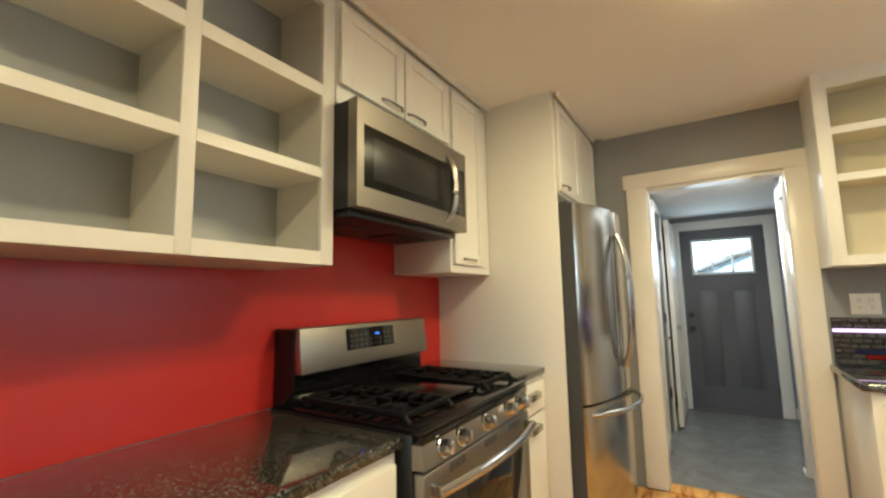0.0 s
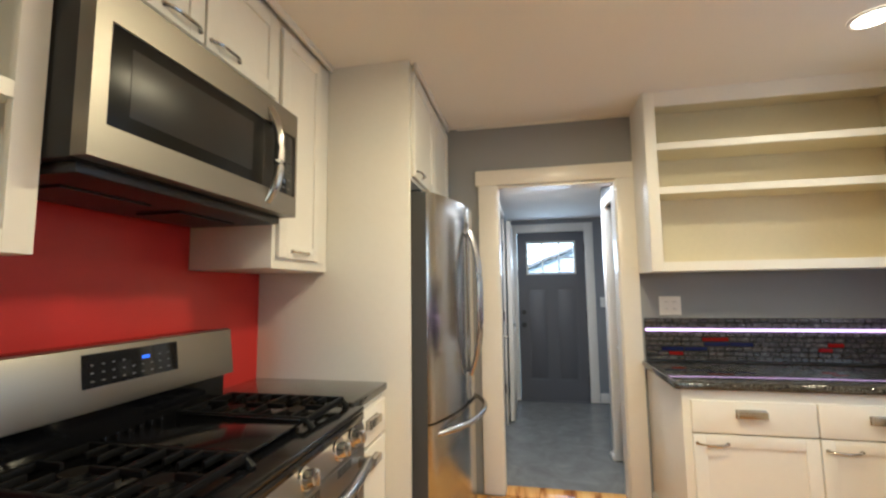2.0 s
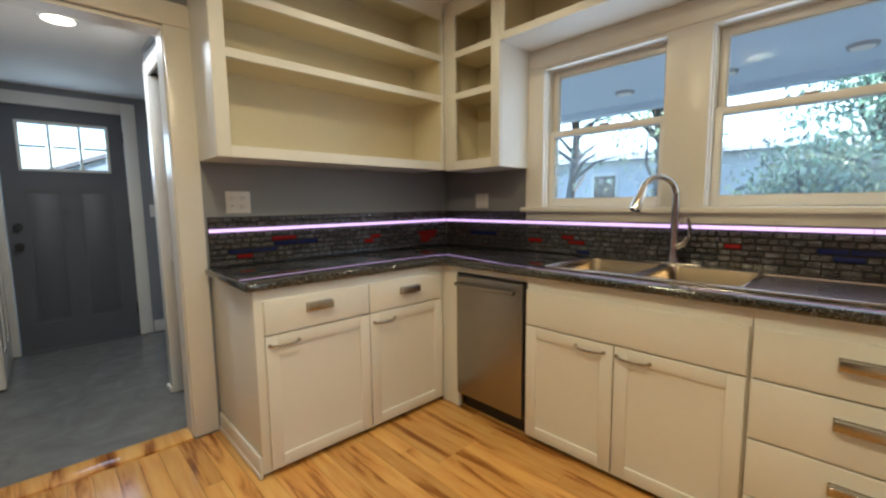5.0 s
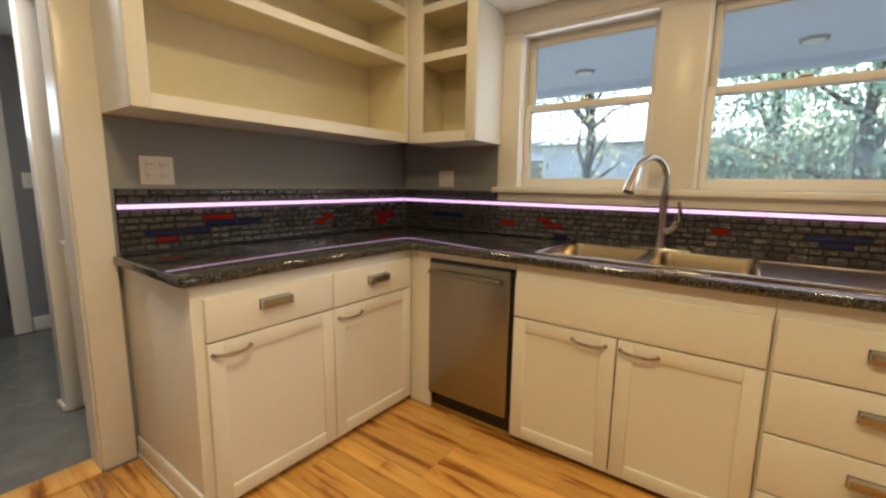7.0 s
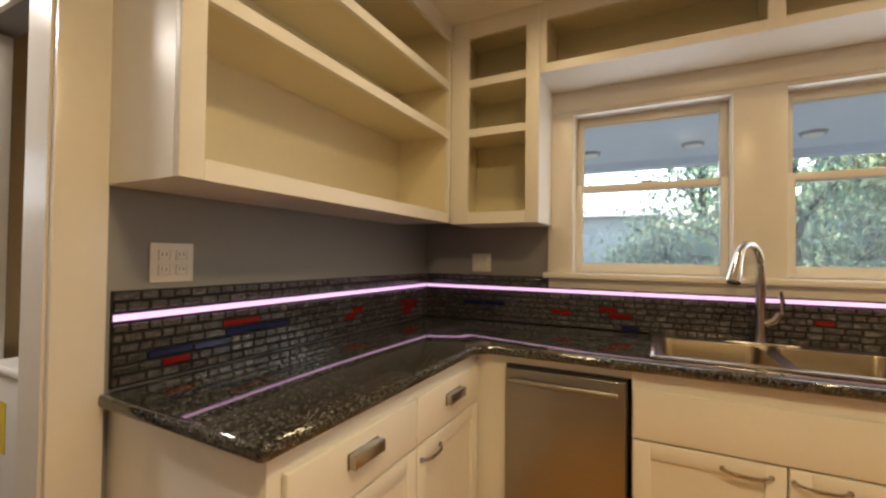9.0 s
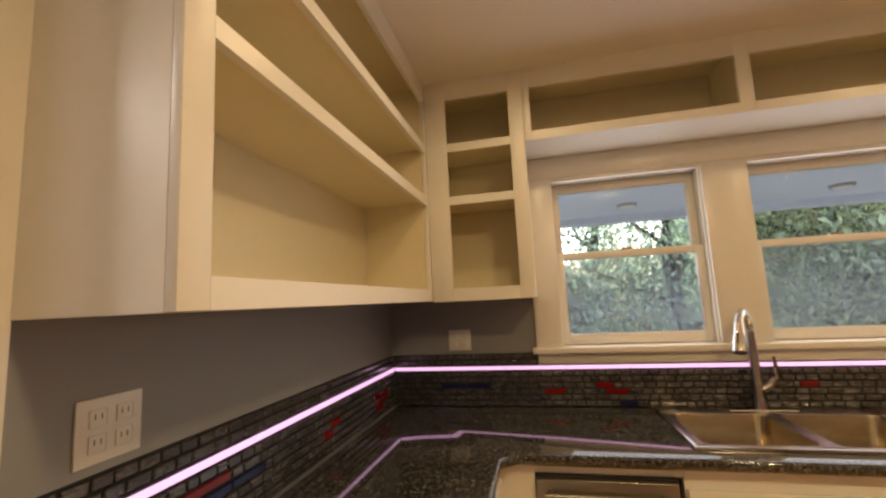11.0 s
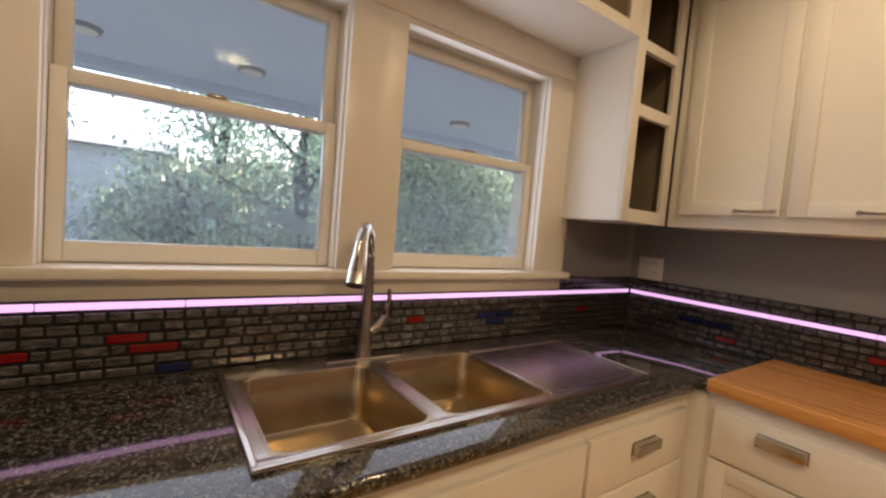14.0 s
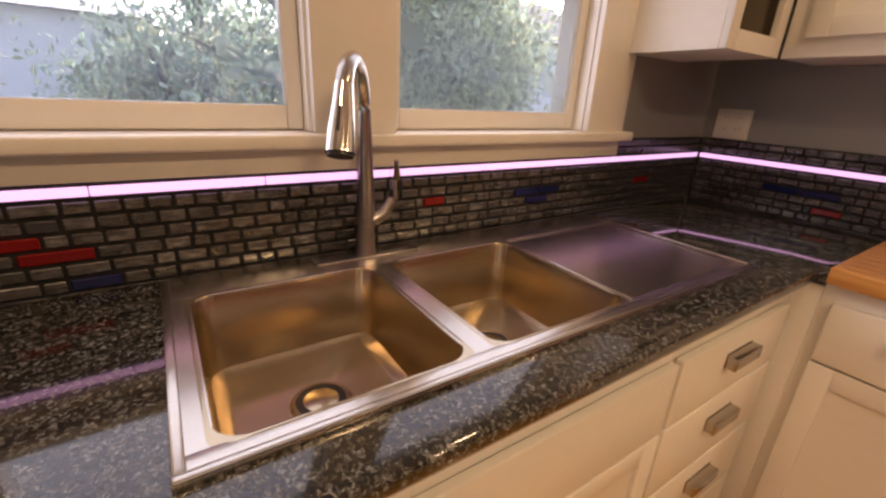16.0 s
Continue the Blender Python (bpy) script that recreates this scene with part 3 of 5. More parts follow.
bm = nb()
B(bm, XE - 0.055, XE + 0.05, 1.075, 3.025, 1.125, 1.155, 0.006, 3)
fE.box(bm, 1.10, 3.0, 1.0735, 1.125, 0, 0.020, 0.003)
whole("window_sill", bm, TRIM, "cream-white window stool with a flat apron", kind="structure")
for num, (a, b) in ((1, W1), (2, W2)):
    win = thing("window_%d" % num, (XE + 0.07, (a + b) / 2, WZ0), "white double-hung sash window, shut, hazy lower pane", "window")
    tagged(win, kind="structure")
    bm = nb()
    for c, d in ((a, a + 0.014), (b - 0.014, b)):
        B(bm, XE + 0.001, XE + WT + 0.01, c, d, 1.156, WZ1)
    B(bm, XE + 0.001, XE + WT + 0.01, a + 0.014, b - 0.014, WZ1 - 0.014, WZ1)
    B(bm, XE + 0.05, XE + WT + 0.03, a, b, 1.135, 1.1575)
    part("window_frame", bm, TRIM, win)
    for nm, x0, z0, z1, top, bot in (("lower_sash", XE + 0.040, 1.158, 1.618, 0.034, 0.050), ("upper_sash", XE + 0.080, 1.585, WZ1 - 0.014, 0.045, 0.034)):
        bm = nb()
        p, q = a + 0.0145, b - 0.0145
        B(bm, x0, x0 + 0.036, p, p + 0.034, z0, z1, 0.003)
        B(bm, x0, x0 + 0.036, q - 0.034, q, z0, z1, 0.003)
        B(bm, x0, x0 + 0.036, p + 0.034, q - 0.034, z1 - top, z1, 0.003)
        B(bm, x0, x0 + 0.036, p + 0.034, q - 0.034, z0, z0 + bot, 0.003)
        sash = part(nm, bm, TRIM, win)
        bm = nb()
        B(bm, x0 + 0.016, x0 + 0.020, p + 0.030, q - 0.030, z0 + bot - 0.004, z1 - top + 0.004)
        part("pane", bm, HAZY if nm == "lower_sash" else GLASS, sash).visible_shadow = False
    bm = nb()
    B(bm, XE + 0.045, XE + 0.075, (a + b) / 2 - 0.025, (a + b) / 2 + 0.025, 1.6185, 1.63, 0.003)
    part("sash_lock", bm, NICKEL, win, "small metal sash lock")

# ---- cabinets ----


def shelf_unit(name, f, u0, u1, v0, v1, depth, cols, rows, label, inner, back, group="", inset=0.0):
    """An open wall cabinet. cols: clear openings along it; rows: clear openings in height."""
    o = f.at((u0 + u1) / 2, v0, -depth)
    ob = thing(name, o, label, "cabinet", group)
    t = 0.018
    for piece, q in (("side_panel", (u0, u0 + t, v0, v1)), ("side_panel", (u1 - t, u1, v0, v1)), ("bottom_panel", (u0 + t, u1 - t, v0, v0 + t)), ("top_panel", (u0 + t, u1 - t, v1 - t, v1))):
        bm = nb()
        f.box(bm, *q, -depth, -0.021)
        part(piece, bm, WHITE, ob)
    bm = nb()
    edges = [u0] + [e for c in cols for e in c] + [u1]
    for k in range(0, len(edges), 2):
        f.box(bm, edges[k], edges[k + 1], v0, v1, -0.0205, 0, 0.002)
    hv = [v0] + [e for r in rows for e in r] + [v1]
    for a, b in cols:
        for k in range(0, len(hv), 2):
            f.box(bm, a, b, hv[k], hv[k + 1], -0.0205, -0.0005)
    part("face_frame", bm, WHITE, ob)
    for (a0, a1), (b0, b1) in zip(rows, rows[1:]):
        bm = nb()
        f.box(bm, u0 + t, u1 - t, b0 - 0.022, b0 - 0.002, -depth + 0.008, -0.021)
        part("shelf", bm, inner, ob)
    for (a0, a1), (b0, b1) in zip(cols, cols[1:]):
        bm = nb()
        f.box(bm, (a1 + b0) / 2 - 0.009, (a1 + b0) / 2 + 0.009, v0 + t, v1 - t, -depth + 0.009, -0.0215)
        part("divider", bm, inner, ob)
    lining = [(u0 + t, u0 + t + 0.002, v0 + t, v1 - t, -depth + 0.007, -0.0215), (u1 - t - 0.002, u1 - t, v0 + t, v1 - t, -depth + 0.007, -0.0215),
              (u0 + t + 0.003, u1 - t - 0.003, v0 + t, v0 + t + 0.003, -depth + 0.007, -0.0215), (u0 + t + 0.003, u1 - t - 0.003, v1 - t - 0.003, v1 - t, -depth + 0.007, -0.0215)]
    for q in lining:
        bm = nb()
        f.box(bm, *q)
        part("lining_board", bm, inner, ob)
    bm = nb()
    f.box(bm, u0 + t + 0.0025, u1 - t - 0.0025, v0 + t + 0.0035, v1 - t - 0.0035, -depth + inset, -depth + inset + 0.0065)
    part("back_panel", bm, back, ob)
    return ob


UZ, UT = 1.402, CEIL + 0.002
ROWS3 = [(1.460, 1.848), (1.888, 2.105), (2.145, 2.365)]
fWu = Face("x", -0.982, 1)
shelf_unit("open_wall_cabinet", fWu, 0.0, 1.565, UZ, UT, 0.36, [(0.05, 0.53), (0.575, 1.043), (1.085, 1.511)], [(1.447, 1.705), (1.740, 2.005), (2.050, 2.36)], "white open wall cabinet with empty cubbies above red wall", WHITE, BACKGREY, inset=0.062)
fNu = Face("y", 3.45, -1)
shelf_unit("open_wall_cabinet", fNu, 0.682, 2.0847, 1.408, UT, 0.318, [(0.744, 2.062)], ROWS3, "long cream open wall cabinet with empty shelves", CREAM, CREAM)
fEu = Face("x", 2.085, -1)
shelf_unit("corner_shelf_cabinet", fEu, 2.985, 3.4497, UZ, UT, 0.313, [(3.05, 3.35)], ROWS3, "narrow cream open corner cabinet beside the window", CREAM, CREAM, group="narrow open cabinets")
shelf_unit("bridge_shelf_cabinet", fEu, 1.136, 2.984, 2.113, UT, 0.313, [(1.21, 2.05), (2.105, 2.95)], [(2.155, 2.365)], "cream open bridge shelf above the windows", CREAM, CREAM)
# lack of light inside this cabinet is put into its dark colour
shelf_unit("corner_shelf_cabinet", fEu, 0.80, 1.135, UZ, UT, 0.313, [(0.85, 1.085)], [(1.455, 1.825), (1.872, 2.08), (2.12, 2.36)], "narrow open corner cabinet, its unlit inside coloured dark", DARKIN, DARKIN, group="narrow open cabinets")


def wall_cabinet(name, f, u0, u1, v0, v1, depth, doors, label, pulls, rail=0.055):
    ob = thing(name, f.at((u0 + u1) / 2, v0, -depth), label, "cabinet")
    bm = nb()
    f.box(bm, u0, u1, v0, v1, -depth, 0, 0.002)
    part("body", bm, WHITE, ob)
    for k, (a, b, c, d) in enumerate(doors):
        leaf = shaker(f, ob, a, b, c, d, rail)
        if pulls[k]:
            bar_pull(f, leaf, pulls[k][0], pulls[k][1])
    return ob


fWm = Face("x", -0.975, 1)
wall_cabinet("wall_cabinet", fWm, 1.567, 2.352, 2.005, UT, 0.367, [(1.575, 1.953, 2.075, 2.40), (1.963, 2.335, 2.075, 2.40)], "white two-door wall cabinet over the microwave", [(1.87, 2.105), (2.045, 2.105)])
wall_cabinet("wall_cabinet", fWm, 2.354, 2.806, UZ + 0.01, UT, 0.367, [(2.375, 2.70, 1.455, 2.40)], "tall narrow white wall cabinet beside the microwave", [(2.53, 1.485)])
fSu = Face("y", 0.79, 1)
wall_cabinet("wall_cabinet", fSu, 1.275, 2.082, UZ, UT, 0.283, [(1.672, 2.03, 1.455, 2.375), (1.295, 1.652, 1.455, 2.375)], "white two-door wall cabinet over the wood counter", [(1.755, 1.475), (1.40, 1.475)])
wall_cabinet("wall_cabinet", fSu, 0.80, 1.273, UZ, UT, 0.283, [(0.82, 1.255, 1.455, 2.375)], "white one-door wall cabinet over the wood counter", [(0.9, 1.475)])

# fridge surround
fF = Face("x", -0.555, 1)
fcab = wall_cabinet("fridge_cabinet", fF, 2.837, 3.766, 1.86, UT, 0.785, [(2.85, 3.30, 1.875, 2.41), (3.31, 3.755, 1.875, 2.41)], "white cabinet over the fridge with a tall side panel", [(2.95, 1.91), (3.62, 1.91)])
bm = nb()
B(bm, XW, -0.552, 2.81, 2.835, 0, CEIL + 0.002, 0.002)
part("side_panel", bm, WHITE, fcab, "tall white painted panel")

# crown strips over the wall cabinets
for args in (("x", -0.955, 1, 1.60, 2.79), ("x", -0.535, 1, 2.84, 3.735)):
    bm = nb()
    Face(*args[:3]).box(bm, args[3], args[4], CEIL - 0.035, CEIL + 0.001, -0.001, 0.016, 0.006)
    whole("crown_trim", bm, TRIM, "thin white crown strip over the cabinets", kind="structure")


def base_cabinet(name, f, u0, u1, depth, label, drawers=(), doors=(), pulls=(), top=0.829, group="", hollow=False):
    """A floor cabinet. drawers and doors: (u0, u1, v0, v1); pulls: (kind, u, v) for each."""
    ob = thing(name, f.at((u0 + u1) / 2, 0, -depth), label, "cabinet", group)
    bm = nb()
    if hollow:
        f.box(bm, u0, u1, 0.018, top, -0.02, 0)
        part("body", bm, WHITE, ob)
        for q in ((u0, u0 + 0.018, 0.018, top), (u1 - 0.018, u1, 0.018, top), (u0 + 0.018, u1 - 0.018, 0.02, 0.04)):
            bm = nb()
            f.box(bm, *q, -depth, -0.0201)
            part("carcass_board", bm, WHITE, ob)
    else:
        f.box(bm, u0, u1, 0.018, top, -depth, 0, 0.0015)
        part("body", bm, WHITE, ob)
    # recessed strip coloured black to draw the shadow gap at the floor
    bm = nb()
    f.box(bm, u0 + 0.004, u1 - 0.004, 0.0, 0.0178, -depth + 0.01, -0.022)
    part("plinth", bm, BLKPL, ob, "recessed plinth, black for the shadow gap at the floor")
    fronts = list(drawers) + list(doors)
    # a thin dark board paints shadow into the gaps between the fronts
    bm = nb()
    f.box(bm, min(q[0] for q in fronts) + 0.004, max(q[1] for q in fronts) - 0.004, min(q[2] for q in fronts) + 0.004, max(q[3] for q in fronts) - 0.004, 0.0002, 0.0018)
    part("inner_edge", bm, DARKIN, ob, "dark board painting shadow into the gaps between fronts")
    k = 0
    for a, b, c, d in drawers:
        o = slab(f, ob, a, b, c, d)
        p = pulls[k]
        k += 1
        if p:
            (cup_pull if p[0] == "cup" else bar_pull)(f, o, p[1], p[2])
    for a, b, c, d in doors:
        o = shaker(f, ob, a, b, c, d)
        p = pulls[k]
        k += 1
        if p:
            (cup_pull if p[0] == "cup" else bar_pull)(f, o, p[1], p[2])
    return ob


fNb = Face("y", 3.168, -1)
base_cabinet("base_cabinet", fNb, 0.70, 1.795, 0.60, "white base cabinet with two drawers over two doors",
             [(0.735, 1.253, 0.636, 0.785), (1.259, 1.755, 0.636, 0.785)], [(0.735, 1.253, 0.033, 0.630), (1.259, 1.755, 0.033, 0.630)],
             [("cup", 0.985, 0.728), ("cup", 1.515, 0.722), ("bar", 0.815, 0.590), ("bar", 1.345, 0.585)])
bm = nb()
B(bm, 0.688, 0.6995, 3.165, 3.745, 0, 0.10, 0.004)
B(bm, 0.683, 0.6995, 3.163, 3.745, 0, 0.025, 0.006)
whole("baseboard", bm, TRIM, "white baseboard round the end cabinet", kind="structure")
fEb = Face("x", 1.780, -1)
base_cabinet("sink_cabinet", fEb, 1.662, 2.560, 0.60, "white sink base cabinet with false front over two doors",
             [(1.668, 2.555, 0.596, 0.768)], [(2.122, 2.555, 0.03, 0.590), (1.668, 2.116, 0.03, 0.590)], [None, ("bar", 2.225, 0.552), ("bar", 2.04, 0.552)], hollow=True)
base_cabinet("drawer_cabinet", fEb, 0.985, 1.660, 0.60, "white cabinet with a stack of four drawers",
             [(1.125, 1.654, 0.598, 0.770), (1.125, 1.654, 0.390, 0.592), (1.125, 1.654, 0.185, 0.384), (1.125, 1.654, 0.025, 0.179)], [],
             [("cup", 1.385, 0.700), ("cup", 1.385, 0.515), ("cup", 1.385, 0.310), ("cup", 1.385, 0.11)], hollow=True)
bm = nb()
B(bm, 1.7185, 1.7795, 0.99, 1.084, 0, 0.83, 0.002)
whole("filler_strip", bm, WHITE, "white corner filler between two base cabinets", "filler")
fSb = Face("y", 1.085, 1)
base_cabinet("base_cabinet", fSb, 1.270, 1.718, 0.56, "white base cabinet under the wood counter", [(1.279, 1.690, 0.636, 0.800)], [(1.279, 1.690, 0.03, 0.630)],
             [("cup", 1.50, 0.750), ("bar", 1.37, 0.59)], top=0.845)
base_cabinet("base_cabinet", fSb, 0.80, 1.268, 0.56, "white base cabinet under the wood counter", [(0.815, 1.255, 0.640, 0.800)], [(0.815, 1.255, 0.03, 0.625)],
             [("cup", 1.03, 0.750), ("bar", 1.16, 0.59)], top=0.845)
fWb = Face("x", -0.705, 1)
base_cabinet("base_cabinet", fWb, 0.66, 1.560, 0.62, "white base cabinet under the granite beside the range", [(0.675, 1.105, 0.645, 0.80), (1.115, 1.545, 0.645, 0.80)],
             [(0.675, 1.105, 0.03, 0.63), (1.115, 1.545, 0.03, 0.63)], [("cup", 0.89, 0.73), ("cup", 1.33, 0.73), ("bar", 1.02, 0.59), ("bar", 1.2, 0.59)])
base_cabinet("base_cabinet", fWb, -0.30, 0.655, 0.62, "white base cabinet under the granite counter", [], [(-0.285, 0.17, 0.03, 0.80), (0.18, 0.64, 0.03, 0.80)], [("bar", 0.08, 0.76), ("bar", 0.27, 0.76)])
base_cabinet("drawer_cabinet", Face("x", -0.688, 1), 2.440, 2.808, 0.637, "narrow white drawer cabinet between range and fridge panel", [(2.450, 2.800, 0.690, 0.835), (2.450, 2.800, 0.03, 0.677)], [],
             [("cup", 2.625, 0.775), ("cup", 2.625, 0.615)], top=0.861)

# ---- worktops ----


def rounded_slab(bm, outline, z0, z1, bev, square=9):
    """A flat slab with an eased top and bottom edge."""
    vs = [bm.verts.new((x, y, z0)) for x, y in outline]
    f = bm.faces.new(vs)
    top = bmesh.ops.extrude_face_region(bm, geom=[f])["geom"]
    bmesh.ops.translate(bm, verts=[v for v in top if isinstance(v, bmesh.types.BMVert)], vec=(0, 0, z1 - z0))
    rim = [e for e in bm.edges if abs(e.verts[0].co.z - e.verts[1].co.z) < 1e-6 and not (min(v.co.x for v in e.verts) > square and max(v.co.y for v in e.verts) < 3.7 or min(v.co.x for v in e.verts) > 2.38)]
    bmesh.ops.bevel(bm, geom=rim, offset=bev, segments=3, affect="EDGES", profile=0.5)


CT = 0.832
YT, XT = YN - 0.014, XE - 0.014
SX0, SX1, SY0, SY1 = 1.845, 2.345, 1.275, 2.482  # hole for the sink
bm = nb()
SLIT = 1.80
inner = [(2.384, SLIT), (SX1, SLIT), (SX1, SY0), (SX0, SY0), (SX0, SY1), (SX1, SY1), (SX1, SLIT + 0.002), (2.384, SLIT + 0.002)]
rounded_slab(bm, [(0.664, 3.156), (0.668, 3.145), (0.680, 3.138), (1.690, 3.138), (1.738, 3.085), (1.738, 1.088), (1.718, 1.088), (1.718, 0.5205), (2.384, 0.5205)] + inner + [(2.384, 3.754), (0.672, 3.754)], CT, COUNTER, 0.013, 1.75)
whole("countertop", bm, GRANITE, "polished dark speckled granite counter round the sink", "countertop")
bm = nb()
rounded_slab(bm, [(XW + 0.004, -0.32), (-0.684, -0.32), (-0.684, 1.576), (XW + 0.004, 1.576)], CT, COUNTER, 0.010)
whole("countertop", bm, GRANITE, "polished dark speckled granite counter beside the range", "countertop")
bm = nb()
rounded_slab(bm, [(XW + 0.004, 2.438), (-0.664, 2.438), (-0.664, 2.807), (XW + 0.004, 2.807)], CT + 0.03, COUNTER + 0.03, 0.010)
whole("countertop", bm, GRANITE, "small granite counter between range and fridge panel", "countertop")
bb = thing("butcher_block", (1.25, 0.8, 0.848), "oiled butcher block counter of glued wooden staves", "countertop")
edges = [0.5205 + (1.112 - 0.5205) * k / 12 for k in range(13)]
for a, b in zip(edges, edges[1:]):
    bm = nb()
    B(bm, 0.78, 1.7165, a + 0.0003, b - 0.0003, 0.847, 0.888, 0.003 if b > 1.1 else 0.0008, 2)
    part("stave", bm, BUTCHER, bb)

# ---- sink and faucet ----
sink = thing("kitchen_sink", (2.10, 1.87, COUNTER), "stainless double-bowl drop-in sink with a drainboard", "sink")
RX0, RX1, RY0, RY1, RZ = 1.826, 2.368, 1.247, 2.503, COUNTER + 0.008
B1, B2 = (1.866, 2.254, 2.112, 2.460), (1.866, 2.254, 1.722, 2.062)


def bowl(bm, x0, x1, y0, y1, z0, z1, r):
    """An open basin with rounded corners and floor edge."""
    def ring(g, z, rr):
        pts = []
        for cx, cy, a0 in ((x1 - rr - g, y1 - rr - g, 0), (x0 + rr + g, y1 - rr - g, 90), (x0 + rr + g, y0 + rr + g, 180), (x1 - rr - g, y0 + rr + g, 270)):
            for k in range(7):
                a = radians(a0 + 15 * k)
                pts.append(bm.verts.new((cx + rr * math.cos(a), cy + rr * math.sin(a), z)))
        return pts
    rings = [ring(-0.009, z1 - 0.0006, 0.001), ring(-0.008, z1 + 0.0002, r + 0.008), ring(-0.003, z1, r + 0.003), ring(0.0, z1 - 0.005, r), ring(0.004, z0 + 0.035, r), ring(0.010, z0 + 0.012, r), ring(0.028, z0, r * 0.8)]
    for a, b in zip(rings, rings[1:]):
        for k in range(28):
            bm.faces.new((a[k], a[(k + 1) % 28], b[(k + 1) % 28], b[k]))
    bm.faces.new(rings[-1])


bm = nb()
B(bm, RX0, B1[0], RY0, RY1, COUNTER, RZ, 0.003)
B(bm, B1[1], RX1, RY0, RY1, COUNTER, RZ, 0.003)
B(bm, B1[0] - 0.004, B1[1] + 0.004, B1[3], RY1 - 0.001, COUNTER, RZ - 0.0003)
B(bm, B1[0] - 0.004, B1[1] + 0.004, B2[3], B1[2], COUNTER - 0.02, RZ - 0.0003)
B(bm, B1[0] - 0.004, B1[1] + 0.004, RY0 + 0.001, B2[2], COUNTER, RZ - 0.0045)
B(bm, RX0 + 0.001, RX0 + 0.014, RY0 + 0.001, RY1 - 0.001, RZ - 0.001, RZ + 0.003, 0.003)
B(bm, RX0 + 0.014, RX1 - 0.012, RY1 - 0.014, RY1 - 0.001, RZ - 0.001, RZ + 0.003, 0.003)
B(bm, RX0 + 0.014, RX1 - 0.012, RY0 + 0.001, RY0 + 0.010, RZ - 0.001, RZ + 0.003, 0.002)
B(bm, B1[0] - 0.006, B1[1] + 0.006, B2[2] - 0.012, B2[2] - 0.004, RZ - 0.002, RZ + 0.003, 0.002)
part("rim", bm, RIMST, sink)
for b in (B1, B2):
    bm = nb()
    bowl(bm, *b, COUNTER - 0.160, RZ, 0.040)
    o = part("bowl", bm, SINKST, sink)
    cx, cy = (b[0] + b[1]) / 2 + 0.012, (b[2] + b[3]) / 2
    bm = nb()
    cyl(bm, (cx, cy, COUNTER - 0.161), (cx, cy, COUNTER - 0.155), 0.056, 0.050, 28)
    cyl(bm, (cx, cy, COUNTER - 0.156), (cx, cy, COUNTER - 0.1535), 0.034, 0.030, 24)
    part("drain", bm, SINKST, o, "polished metal drain strainer")
    bm = nb()
    cyl(bm, (cx, cy, COUNTER - 0.1555), (cx, cy, COUNTER - 0.1545), 0.045, 0.044, 24)
    part("drain_gap", bm, BLKPL, o, "dark ring of the drain")

FX, FY, FZ = 2.322, 2.088, RZ
fau = thing("kitchen_faucet", (FX, FY, FZ), "brushed nickel pull-down faucet with high arched spout", "faucet")
dirx, diry = -0.83, 0.557
bm = nb()
B(bm, FX - 0.028, FX + 0.028, FY - 0.128, FY + 0.128, FZ, FZ + 0.006, 0.003)
part("base_plate", bm, NICKEL, fau)
bm = nb()
tube(bm, [(FX, FY, FZ + 0.005), (FX, FY, FZ + 0.03), (FX, FY, FZ + 0.06), (FX, FY, FZ + 0.13), (FX, FY, FZ + 0.22), (FX, FY, FZ + 0.30)], 0.02, 18, [0.029, 0.025, 0.022, 0.0205, 0.0185, 0.0158])
part("body", bm, NICKEL, fau)
R = 0.093
ARC = FZ + 0.328
pts = [(FX, FY, FZ + 0.16), (FX, FY, FZ + 0.25), (FX, FY, ARC)]
for k in range(1, 16):
    a = radians(180 - 10 * k)
    pts.append((FX + dirx * (R + R * math.cos(a)), FY + diry * (R + R * math.cos(a)), ARC + R * math.sin(a)))
bm = nb()
tube(bm, pts, 0.0152, 16)
part("spout", bm, NICKEL, fau)
ex, ey, ez = pts[-1]
tilt = Vector((dirx * 0.36, diry * 0.36, -0.93)).normalized()
end = Vector((ex, ey, ez))
bm = nb()
tube(bm, [end - 0.004 * tilt, end + 0.03 * tilt, end + 0.075 * tilt, end + 0.116 * tilt], 0.02, 18, [0.0158, 0.0185, 0.0235, 0.0262])
head = part("spray_head", bm, CHROME, fau)
bm = nb()
tube(bm, [end + 0.1155 * tilt, end + 0.122 * tilt], 0.0225, 18)
part("nozzle", bm, BLKPL, head, "black rubber nozzle")
bm = nb()
face = Vector((dirx * 0.93, diry * 0.93, 0.36)).normalized()
tube(bm, [end + 0.042 * tilt + 0.012 * face, end + 0.085 * tilt + 0.017 * face], 0.008, 10)
part("button", bm, BLKPL, head, "black spray button")
bm = nb()
tube(bm, [(FX - 0.004, FY - 0.015, FZ + 0.085), (FX - 0.006, FY - 0.045, FZ + 0.10), (FX - 0.010, FY - 0.066, FZ + 0.135), (FX - 0.016, FY - 0.072, FZ + 0.18), (FX - 0.026, FY - 0.064, FZ + 0.225)], 0.01, 12, [0.017, 0.016, 0.012, 0.009, 0.006])
part("lever", bm, NICKEL, fau)

# ---- dishwasher ----
dw = thing("dishwasher", (1.95, 2.80, 0), "stainless steel dishwasher with a bar handle", "dishwasher")
fD = Face("x", 1.772, -1)
bm = nb()
B(bm, 1.80, 2.36, 2.575, 3.035, 0.09, 0.82)
part("body", bm, GRATEGREY, dw)
bm = nb()
fD.box(bm, 2.580, 3.030, 0.095, 0.785, -0.02, 0.012, 0.005, 3)
dd = part("door", bm, DWSTEEL, dw)
bm = nb()
